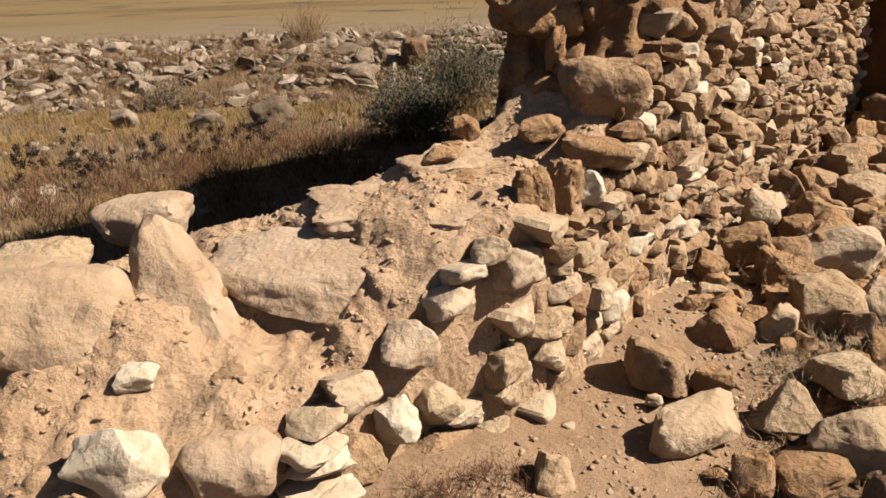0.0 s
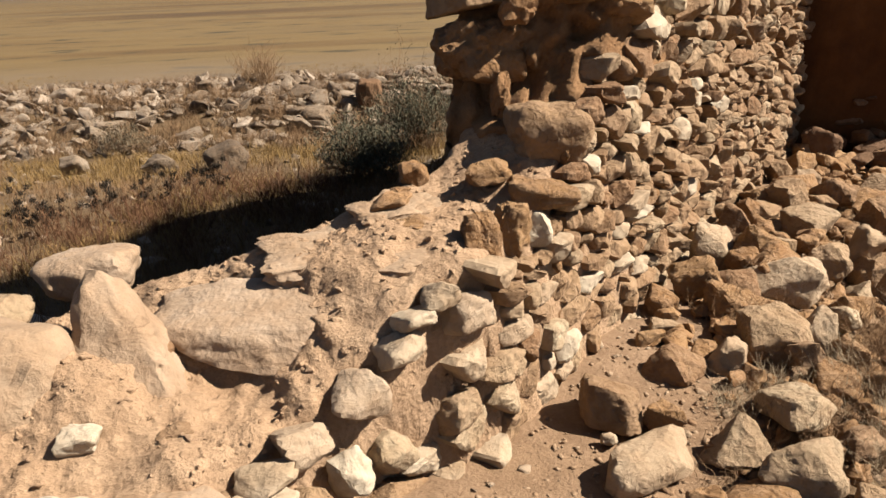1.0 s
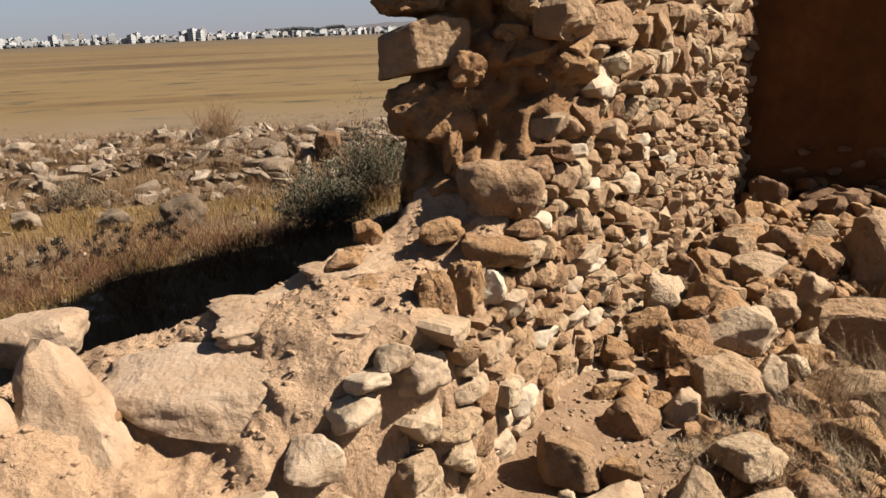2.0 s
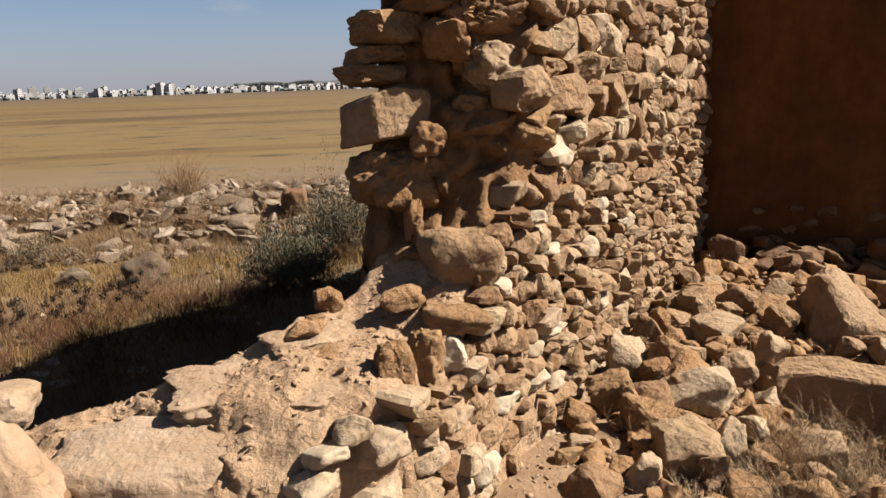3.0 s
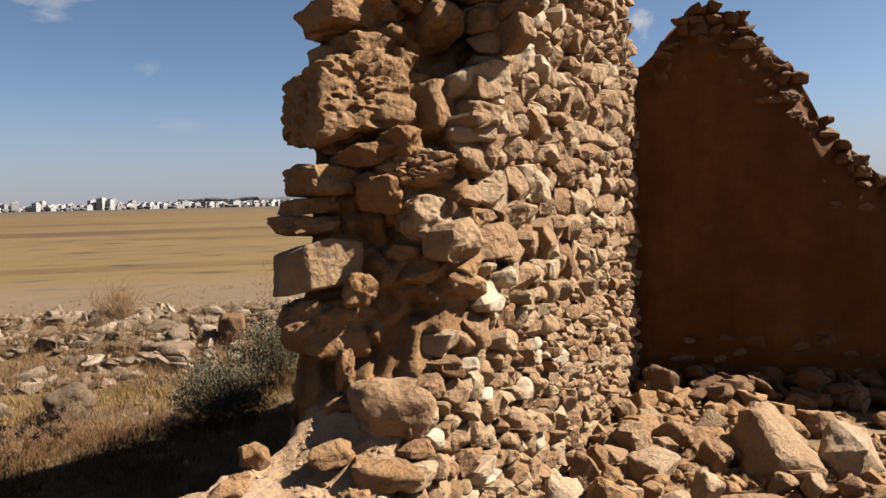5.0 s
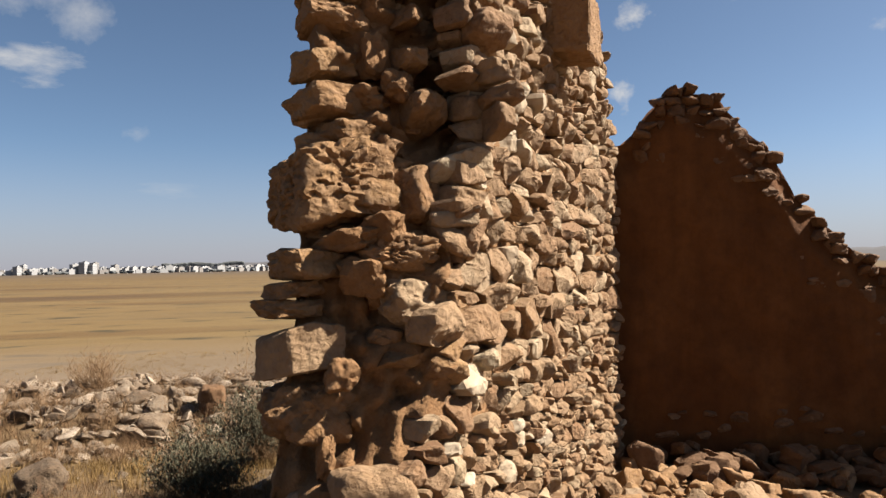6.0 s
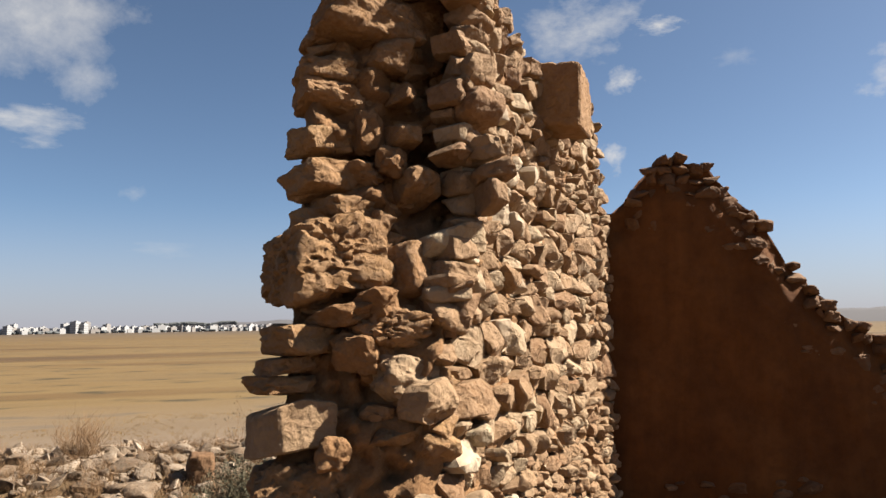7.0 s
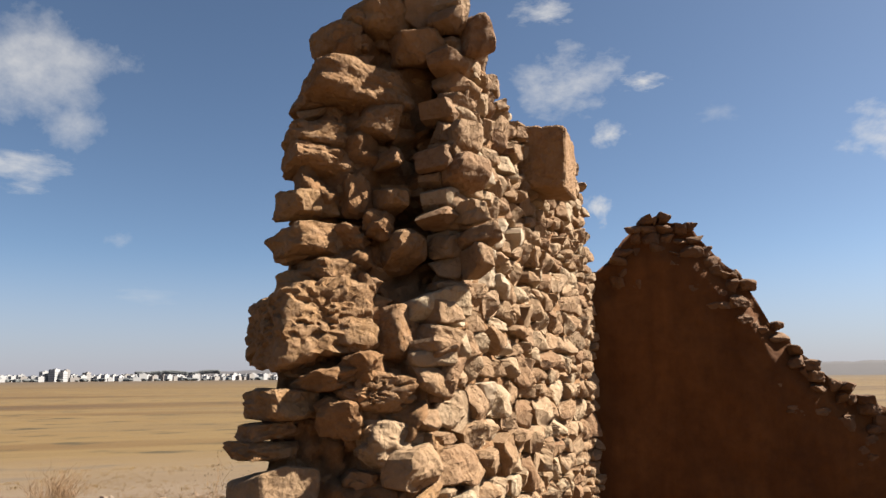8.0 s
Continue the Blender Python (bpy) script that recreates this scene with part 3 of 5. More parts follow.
# rubble filling between them
fill = Heap()
for i in range(210):
    z = rnd.uniform(1.75, 4.05)
    q = rnd.uniform(left_of(z) + 0.02, -0.02)
    w = rnd.uniform(0.05, 0.15)
    if (z > 2.65 and -0.36 < q < -0.15 and rnd.random() < 0.35) or (z < 2.4 and q < -0.12 and rnd.random() < 0.75):
        continue
    fill.add(rnd.choice(ROCKS if i % 2 else WORN), turned(place(end_of(q, z) + 0.085, q, z) + Vector((0, w * 0.2, 0)), (w * rnd.uniform(1, 1.7), w * 1.3, w * rnd.uniform(0.6, 1)), (rnd.uniform(-0.4, 0.4), rnd.uniform(-0.3, 0.3), rnd.uniform(-0.6, 0.6))))
mat_earthy_rest = stone_material("earthy_rest", True, BROWN, pits=1.4)
part("stone_filling", fill.build("stone_filling", mat_earthy_rest), tall_wall, "small earthy stones packed between the blocks")["kind"] = "stuff"

# fingers of hard mortar left standing where stones fell out
finger = [rock(940 + i, 4, 5, 5, 0.28, 0.12) for i in range(3)]
for i, (s, q, z, w, h) in enumerate([(-0.33, -0.36, 1.45, 0.08, 0.2), (-0.12, -0.3, 2.15, 0.16, 0.18), (0.08, -0.36, 2.68, 0.13, 0.14), (-0.3, -0.3, 1.77, 0.14, 0.14), (-0.05, -0.25, 2.35, 0.16, 0.14), (0.2, -0.4, 3.15, 0.12, 0.24), (0.22, -0.3, 3.0, 0.16, 0.16), (0.16, -0.45, 2.95, 0.2, 0.14), (0.3, -0.33, 2.86, 0.14, 0.18), (0.06, -0.3, 2.25, 0.22, 0.12), (-0.1, -0.38, 2.3, 0.24, 0.1), (0.0, -0.26, 2.1, 0.14, 0.2)]):
    ob = part("mortar_lump", rock_data(finger, i, mat_mortar), tall_wall, "knobbly lump of hard earth mortar")
    ob.matrix_basis = turned(place(s, q, z) + Vector((0, 0.04, 0)), (w, w * 1.3, h), (0.1, 0.15 * (-1) ** i, i))

# ---- stones of the sunlit face ----
def on_face(s, z):
    if s > 4.12 or z < 0.36:
        return False
    if s < max(end_of(-0.02, z) - 0.05, -0.25 if z < 1.8 else -9.0):
        return s > -2.45 and z < mound_height(s, face_line(s) - 0.16) - 0.03
    if 1.27 < z < 1.8 and s < end_of(-0.02, z) + 0.1:
        return False
    return z < wall_top(s) - 0.04


def clipped(poly, nx, ny, c):
    """The part of a convex outline where nx * x + ny * y <= c."""
    out = []
    for (x0, y0), (x1, y1) in zip(poly, poly[1:] + poly[:1]):
        d0, d1 = nx * x0 + ny * y0 - c, nx * x1 + ny * y1 - c
        if d0 <= 0:
            out.append((x0, y0))
        if d0 * d1 < 0:
            k = d0 / (d0 - d1)
            out.append((x0 + (x1 - x0) * k, y0 + (y1 - y0) * k))
    return out


def fitted_outlines(seeds, stretch=0.5):
    """Outlines of stones that fit one another, one round each seed (along, up, scale)."""
    grid = {}
    for i, (u, v, _) in enumerate(seeds):
        grid.setdefault((int(u // 0.3), int(v // 0.3)), []).append(i)
    shapes = []
    for i, (u, v, k) in enumerate(seeds):
        poly = [(-0.28, -0.16), (0.28, -0.16), (0.28, 0.16), (-0.28, 0.16)]
        a, b = int(u // 0.3), int(v // 0.3)
        for j in (j for da in (-2, -1, 0, 1, 2) for db in (-1, 0, 1) for j in grid.get((a + da, b + db), ())):
            if j == i:
                continue
            dx, dy = seeds[j][0] - u, seeds[j][1] - v
            e = stretch * stretch
            share = k / (k + seeds[j][2])
            poly = clipped(poly, e * dx, dy, share * (e * dx * dx + dy * dy))
            if len(poly) < 3:
                break
        shapes.append(poly)
    return shapes


RINGS = (0.2, 0.4, 0.6, 0.76, 0.9, 1.0)
AROUND = 24


def faced_stone(r, poly, gap, deep=0.17, bulge=1.0):
    """A rough-faced building stone with the given outline: x along, -y out of the wall, z up. Returns points and triangles."""
    cx = sum(p[0] for p in poly) / len(poly)
    cz = sum(p[1] for p in poly) / len(poly)
    rad = []
    turn0 = r.uniform(0, 1)
    for k in range(AROUND):
        a = 6.28319 * (k + turn0) / AROUND
        dx, dz = math.cos(a), math.sin(a)
        best = 9.0
        for (x0, y0), (x1, y1) in zip(poly, poly[1:] + poly[:1]):
            ex, ez = x1 - x0, y1 - y0
            det = ex * dz - ez * dx
            if abs(det) > 1e-9:
                d = (ex * (y0 - cz) - ez * (x0 - cx)) / det
                if d > 0:
                    best = min(best, d)
        rad.append(max(0.012, best - gap))
    rad = [0.12 * rad[k - 1] + 0.76 * rad[k] + 0.12 * rad[(k + 1) % AROUND] for k in range(AROUND)]
    shift = Vector((r.uniform(-50, 50), r.uniform(-50, 50), r.uniform(-50, 50)))
    wide, high = max(rad), min(rad)
    cuts = [(r.gauss(0, 0.26), r.gauss(0, 0.26), r.uniform(0.0, 0.012))]
    for _ in range(r.choice((2, 3, 3, 4))):
        a, steep = r.uniform(0, 6.28), r.uniform(0.4, 1.5)
        cuts.append((math.cos(a) * steep, math.sin(a) * steep, r.uniform(0.1, 0.75) * high * steep))
    verts, faces = [(cx, 0.0, cz)], []
    rows = [(f, None) for f in RINGS] + [(0.99, -0.05), (0.86, -deep)]
    for f, back in rows:
        for k in range(AROUND):
            a = 6.28319 * (k + turn0) / AROUND
            n = 1 + 0.07 * noise.noise(Vector((math.cos(a) * 1.7, math.sin(a) * 1.7, 0)) + shift)
            x, z = f * n * rad[k] * math.cos(a), f * n * rad[k] * math.sin(a)
            if back is None:
                p = Vector((x, 0, z)) * 9.0 + shift
                out = min(c - ta * x - tb * z for ta, tb, c in cuts) * bulge
                out += 0.012 * noise.fractal(p, 0.9, 2.1, 3) + 0.007 * noise.noise(p * 4.1) - 0.012 * f ** 14
                out -= 0.018 * max(0.0, noise.noise(p * 1.9 + Vector((7, 0, 0))) - 0.15)
                out = max(out, -0.055)
            else:
                out = back
            verts.append((cx + x, -out, cz + z))
    verts[0] = (cx, sum(v[1] for v in verts[1:AROUND + 1]) / AROUND, cz)
    for k in range(AROUND):
        faces.append((0, 1 + k, 1 + (k + 1) % AROUND))
    for j in range(len(rows) - 1):
        o, w = 1 + j * AROUND, 1 + (j + 1) * AROUND
        for k in range(AROUND):
            m = (k + 1) % AROUND
            faces += [(o + k, w + k, w + m), (o + k, w + m, o + m)]
    return np.array(verts), np.array(faces)


def stone_mesh(shape, material):
    me = mesh_of("stone", shape[0], shape[1], material, True)
    me.set_sharp_from_angle(angle=radians(27))
    return me


# single larger stones in the low face: s, z of the middle, width, height, look
EDGE = [
    (-1.60, 0.71, 0.16, 0.13, "S"), (-1.41, 0.79, 0.2, 0.15, "S"), (-1.47, 0.56, 0.12, 0.15, "P"), (-1.22, 0.955, 0.11, 0.07, "P"), (-1.28, 0.88, 0.14, 0.1, "P"),
    (-1.13, 1.0, 0.14, 0.09, "S"), (-1.04, 0.92, 0.17, 0.13, "S"), (-1.34, 0.56, 0.14, 0.14, "B"), (-1.62, 0.5, 0.16, 0.16, "B"), (-1.1, 0.6, 0.14, 0.13, "B"),
]
rnd = random.Random(11)
seeds = []
z = 0.3
while z < 4.5:
    h = rnd.uniform(0.08, 0.165) if z > 1.3 else rnd.uniform(0.06, 0.115)
    s = -2.7 + rnd.uniform(0, 0.2)
    while s < 4.2:
        w = h * rnd.choice((0.8, 1.1, 1.4, 1.7, 2.1, 2.6))
        zz = z + h / 2 + 0.04 * math.sin(s * 2.3 + z * 5) + 0.035 * noise.noise((s * 2, z * 3, 0)) + rnd.gauss(0, 0.014)
        seeds.append((s + w / 2, zz, rnd.choice((0.6, 0.8, 1.0, 1.0, 1.3, 1.8))))
        s += w * rnd.uniform(0.95, 1.1)
    z += h
face_stones = [(u, v, poly) for (u, v, _), poly in zip(seeds, fitted_outlines(seeds)) if len(poly) > 2 and on_face(u, v)]
face_stones.sort(key=lambda e: abs(e[0]) + 0.15 * abs(e[1] - 2))
rest = Heap()
on_tall = 0
for s, z, poly in face_stones:
    if s < -1.9 or (s < -1.0 and rnd.random() < 0.12) or any(((s - a) / (0.4 * w + 0.05)) ** 2 + ((z - b) / (0.4 * h + 0.03)) ** 2 < 1 for a, b, w, h, _ in EDGE):
        continue
    proud = rnd.gauss(0.012, 0.016) + (0.02 if rnd.random() < 0.12 else 0.0) - 0.008 * smooth(-0.2, -0.6, s)
    lean = 0.03 * smooth(0.2, -0.2, s) * (z - 0.4)
    calm = 1.0 - 0.55 * smooth(0.5, -0.3, s) * smooth(1.6, 1.2, z)
    shape = faced_stone(rnd, poly, rnd.choice((0.002, 0.004, 0.006, 0.01, 0.016)), bulge=calm)
    m = turned(place(s, proud + face_line(s) - lean, z), (1, 1, 1), (rnd.gauss(-0.03, 0.1) * calm, 0, WALL_TURN + rnd.gauss(0, 0.1) * calm))
    if s < -0.4:
        part("stone", stone_mesh(shape, rnd.choice((mat_honey, mat_honey, mat_pale)) if rnd.random() < 0.3 + 0.3 * smooth(-0.9, -1.2, s) else mat_stone), low_wall).matrix_basis = m
    elif on_tall < 300:
        on_tall += 1
        part("stone", stone_mesh(shape, mat_pale if rnd.random() < 0.09 else mat_stone), tall_wall).matrix_basis = m
    else:
        rest.add(shape, m)
part("far_stones", rest.build("far_stones", mat_stone_rest), tall_wall, "small rough limestone pieces farther along the wall")["kind"] = "stuff"
z = 1.36
while z < 4.0:
    h, w = rnd.uniform(0.09, 0.14), rnd.uniform(0.16, 0.25)
    if z > 2.2:
        ob = part("stone", rock_data(WORN if rnd.random() < 0.6 else ROCKS, rnd.randrange(24), mat_stone), tall_wall)
        ob.matrix_basis = turned(place(end_of(-0.04, z) + 0.06 + rnd.uniform(-0.03, 0.04), -0.07, z + h / 2), (w, 0.2, h * 1.02), (rnd.gauss(0, 0.08), rnd.gauss(0, 0.1), WALL_TURN - 0.45 + rnd.gauss(0, 0.2)))
    z += h * 0.95
# a squared block jutting from the top of the face
JUT = [broken(911, cuts=4, rough=0.05, chip=0.06, grid=0.14, points=[(-0.95, -0.9, -1), (1, -1, -0.9), (1, 1, -0.8), (-1, 1, -0.75), (-1, -0.95, 0.85), (0.9, -1, 0.8), (1, 1, 0.9), (-0.95, 1, 1)])]
jut = part("jutting_block", rock_data(JUT, 0, mat_brown), tall_wall, "squared brown block jutting out near the top")
jut.matrix_basis = turned(place(1.97, 0.05, 3.71), (0.42, 0.42, 0.46), (0.0, 0.03, WALL_TURN + 0.07))

# ---- stones showing in the cross wall ----
rnd = random.Random(21)
z = 1.5
while z < 3.95:
    h = rnd.uniform(0.085, 0.13)
    u = 0.22 + rnd.uniform(0, 0.1)
    while u < 5.4:
        w = h * rnd.uniform(0.8, 1.8)
        mid, zz = u + w / 2, z + h / 2 + rnd.uniform(-0.012, 0.012)
        under = cross_top(mid) - zz
        bared = 0.5 + 0.12 * math.sin(mid * 9) if 0.3 < mid < 1.15 else 0.26 + 0.1 * math.sin(mid * 7)
        if 0.05 < under < bared or (under < bared + 0.3 and under > 0 and rnd.random() < 0.15):
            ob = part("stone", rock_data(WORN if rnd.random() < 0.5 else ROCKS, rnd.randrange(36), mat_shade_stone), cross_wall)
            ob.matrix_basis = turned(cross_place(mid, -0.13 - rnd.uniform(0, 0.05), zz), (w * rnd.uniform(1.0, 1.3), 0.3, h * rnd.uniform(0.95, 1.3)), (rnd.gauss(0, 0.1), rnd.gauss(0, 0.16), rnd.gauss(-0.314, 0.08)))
        u += w
    z += h * 0.97
for i in range(70):
    low = i < 45
    u, z = (rnd.uniform(0.3, 3.6), rnd.uniform(0.35, 0.85)) if low else (rnd.uniform(0.9, 2.6), 0)
    if not low:
        z = cross_top(u) - rnd.uniform(0.3, 0.75)
    w = rnd.uniform(0.1, 0.24)
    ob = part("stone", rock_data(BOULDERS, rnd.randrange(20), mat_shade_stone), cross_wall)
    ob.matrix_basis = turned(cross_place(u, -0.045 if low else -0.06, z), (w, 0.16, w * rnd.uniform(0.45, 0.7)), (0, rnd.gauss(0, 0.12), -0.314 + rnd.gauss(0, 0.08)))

# ---- stones lying on the low wall: x, y, ground height, width, height ----
def loose(name, row, bank, i, material, label, group, category="stone", sink=0.18, tilt=0.15, deep=0.85, yaw=None):
    x, y, z, w, h = row
    r = random.Random(i * 7 + int(abs(x) * 1000))
    if group.startswith(("fallen", "large boul")):
        z = min(z, ground_height(x, y) + 0.06)
    ob = new(name, rock_data(bank, i, material, name))
    ob.matrix_basis = turned(Vector((x, y, z + h * (0.5 - sink))), (w, w * deep, h), (r.uniform(-tilt, tilt), r.uniform(-tilt, tilt), r.uniform(-0.5, 0.5) if yaw is None else yaw))
    return tagged(ob, label, category, group)


ON_LOW = [
    (-0.26, 2.13, 0.86, 0.60, 0.2), (-0.57, 2.02, 0.83, 0.38, 0.42), (-0.88, 1.93, 0.80, 0.47, 0.34), (-1.06, 2.24, 0.86, 0.32, 0.19),
    (-0.86, 2.62, 0.86, 0.38, 0.22), (-0.46, 2.03, 0.87, 0.08, 0.07), (-0.60, 1.72, 0.78, 0.11, 0.08), (-0.44, 1.85, 0.80, 0.05, 0.04),
    (-0.37, 1.77, 0.77, 0.10, 0.05), (-0.57, 1.47, 0.69, 0.21, 0.19), (-0.34, 1.54, 0.58, 0.25, 0.21), (-0.43, 1.57, 0.66, 0.07, 0.06),

]
LOOKS = ["B", "C", "R", "B", "R", "B", "P", "P", "B", "P", "R", "R"]
FLAT = [broken(905, cuts=5, rough=0.1, chip=0.06, grid=0.12, points=[(-1, -0.2, -0.1), (-0.85, 0.5, 0.1), (-0.3, -0.8, -0.6), (0.35, -1, -1), (0.8, -0.9, -0.9), (0.95, -0.5, -0.3), (-0.55, -0.45, 0.15), (0, -0.7, 0.1), (0.5, -0.75, 0.05), (0.95, -0.5, 0.35), (1, 0.4, 0.8), (0.4, 1, 1), (-0.3, 1, 0.9), (-0.8, 0.9, 0.5), (-0.9, 1, -1), (0.9, 1, -1)])]
CONE = [broken(906, cuts=5, rough=0.16, chip=0.16, grid=0.12, points=[(-0.9, -0.9, -1), (0.95, -1, -1), (1, 0.8, -1), (-1, 1, -1), (-0.35, 0.1, 1), (0.0, 0.3, 0.95), (0.75, -0.6, -0.2), (-0.5, -0.4, 0.2)])]
for i, (row, kind) in enumerate(zip(ON_LOW, LOOKS)):
    if i < 2:
        loose("boulder", row, (FLAT, CONE)[i], 0, mat_ledge, ("broad flat-topped boulder bedded in the earth wall", "leaning earth-covered boulder on the crumbling wall")[i], "stones on the low wall", sink=(0.22, 0.25)[i], tilt=0.03, deep=(0.56, 1.1)[i], yaw=(-0.1, 0.1)[i])
        continue
    bank, mat, label = {
        "B": (BOULDERS, mat_stone, "tan angular stone bedded in the crumbling wall top"),
        "R": (ROUNDED, mat_ledge, "rounded tan boulder on the crumbling wall top"),
        "P": (BOULDERS, mat_pale, "pale freshly broken limestone lying on sandy earth"),
    }[kind]
    loose("boulder" if row[3] > 0.25 else "stone", row, bank, i + (5 if i == 9 else 3), mat, label, "stones on the low wall", sink=0.25)
ON_STEP = [
    (0.84, 2.70, 1.28, 0.32, 0.27), (0.52, 2.25, 1.03, 0.13, 0.2), (0.63, 2.32, 1.04, 0.13, 0.19),
    (0.74, 2.43, 1.02, 0.15, 0.13), (0.31, 2.38, 1.09, 0.13, 0.07), (0.28, 2.57, 1.17, 0.07, 0.03), (0.22, 2.53, 1.10, 0.20, 0.12),
    (0.59, 2.57, 1.20, 0.17, 0.10), (0.78, 2.52, 1.13, 0.25, 0.11), (0.33, 2.66, 1.19, 0.11, 0.09),
]
for i, row in enumerate(ON_STEP):
    pale = i == 3
    loose("stone", row, KNOB if i in (1, 2) else ROUNDED if i == 0 else WORN if i == 8 else BOULDERS, i + 4, mat_pale if pale else mat_stone if i == 0 else mat_brown, "small whitish limestone piece on the wall edge" if pale else "tan limestone bedded in the stepped wall stub", "stones on the wall stub", sink=0.36 if i == 0 else 0.22)
LEDGE = [broken(908, cuts=5, rough=0.2, chip=0.1, grid=0.11, points=[(-1, -0.6, -1), (0.9, -0.9, -1), (1, 0.7, -1), (-0.8, 1, -1), (-0.95, -0.4, 0.3), (-0.1, -0.8, 0.5), (0.85, -0.7, 0.6), (0.95, 0.6, 0.9), (0.1, 0.9, 1), (-0.8, 0.9, 0.7)])]
for i, (row, yaw) in enumerate([((0.08, 2.4, 1.01, 0.62, 0.17), 0.35), ((0.27, 2.24, 1.02, 0.42, 0.15), 0.1), ((0.26, 2.52, 1.1, 0.36, 0.15), 0.6)]):
    loose("ledge_rock", row, LEDGE, i, mat_ledge, "crumbly layered ledge of earthy rock on the wall top", "layered ledges", category="rock", sink=0.45, tilt=0.06, deep=0.7, yaw=yaw)
# single stones bedded in the face of the low wall
for i, (s, z, w, h, kind) in enumerate(EDGE):
    ob = new("stone", rock_data(BOULDERS if i % 3 else WORN, i * 5 + 2, {"S": mat_honey, "P": mat_pale, "B": mat_stone}[kind]))
    ob.matrix_basis = turned(place(s, face_line(s) - 0.035 - 0.03 * (z - 0.4), z), (w * 1.1, max(0.15, w * 0.9), h), (-0.45, 0.15 * math.sin(i * 2.1), WALL_TURN - 0.25 + 0.2 * math.sin(i * 3.7)))
    tagged(ob, "white chalky facing stone bedded in the low wall" if kind == "P" else "honey-coloured facing stone bedded in the low wall", "stone", "facing stones of the low wall")
# a stack of split white slabs
for k in range(7):
    at = place(-1.77 + 0.025 * math.sin(k * 2.4), -0.25 + 0.015 * math.sin(k * 1.7), 0)
    loose("slab", (at.x, at.y, 0.42 + 0.043 * k, 0.2 - 0.03 * abs(math.sin(k * 1.3)), 0.05), WORN if k % 2 else ROCKS, 3 + k, mat_pale, "white split limestone slab in a small stack", "split white slabs", sink=0.0, tilt=0.12, yaw=0.5 + 0.35 * math.sin(k * 2.9))

# ---- fallen rubble inside the ruin ----
RUBBLE = [
    (0.95, 2.23, 0.40, 0.24, 0.21), (1.00, 1.94, 0.38, 0.37, 0.15), (1.29, 2.49, 0.39, 0.26, 0.14), (1.45, 3.03, 0.41, 0.17, 0.16),
    (1.38, 2.82, 0.40, 0.13, 0.08), (1.50, 2.50, 0.38, 0.17, 0.19), (1.46, 1.86, 0.33, 0.26, 0.21), (1.28, 1.76, 0.34, 0.25, 0.10),
    (1.77, 2.62, 0.36, 0.30, 0.25), (2.14, 3.20, 0.37, 0.39, 0.25), (1.31, 1.99, 0.35, 0.20, 0.18), (1.12, 2.14, 0.39, 0.14, 0.13),
    (1.85, 3.16, 0.39, 0.24, 0.18), (1.96, 2.65, 0.34, 0.18, 0.26), (0.50, 1.71, 0.38, 0.14, 0.16), (1.10, 1.73, 0.35, 0.13, 0.12),
    (0.91, 2.08, 0.39, 0.06, 0.06), (1.08, 2.91, 0.42, 0.08, 0.06), (1.04, 2.70, 0.42, 0.07, 0.05),
]
RUBBLE_FAR = [
    (3.66, 4.02, 0.02, 0.68, 0.76), (3.11, 3.46, -0.24, 0.9, 0.66), (1.92, 3.55, 0.41, 0.25, 0.28), (2.21, 3.93, 0.41, 0.24, 0.25),
    (2.15, 3.26, 0.37, 0.37, 0.25), (2.70, 3.96, 0.38, 0.32, 0.20), (2.80, 3.63, 0.34, 0.24, 0.26), (2.51, 3.46, 0.36, 0.23, 0.21),
    (2.32, 2.96, 0.33, 0.24, 0.17), (3.13, 5.12, 0.41, 0.18, 0.16), (3.18, 4.83, 0.39, 0.20, 0.19), (3.65, 4.81, 0.35, 0.28, 0.13),
    (4.73, 5.10, 0.28, 0.26, 0.19), (1.77, 2.68, 0.36, 0.26, 0.23), (4.09, 3.91, 0.27, 0.43, 0.38), (4.50, 4.63, 0.28, 0.29, 0.22),
]
WEDGE = [broken(901, cuts=5, rough=0.13, chip=0.07, grid=0.11, points=[(-1, -0.8, -0.9), (-0.9, 0.9, -1), (1, -0.7, -0.9), (1, 0.9, -1), (-0.6, 0.0, 1), (-0.75, 0.5, 0.85), (0.2, 0.9, 0.8), (1, 0.4, 0.0), (0.8, -0.65, -0.2), (-0.4, -0.8, 0.3), (-0.9, -0.3, 0.3)])]
SLAB = [broken(903, cuts=5, rough=0.06, chip=0.05, grid=0.1, points=[(-1, -0.9, -1), (1, -0.8, -1), (0.9, 1, -1), (-0.9, 1, -1), (-0.95, -1, 0.85), (-0.2, -0.95, 0.95), (0.95, -0.9, 0.7), (1, 0.9, 0.8), (0.1, 1, 1), (-0.85, 0.9, 0.95)])]
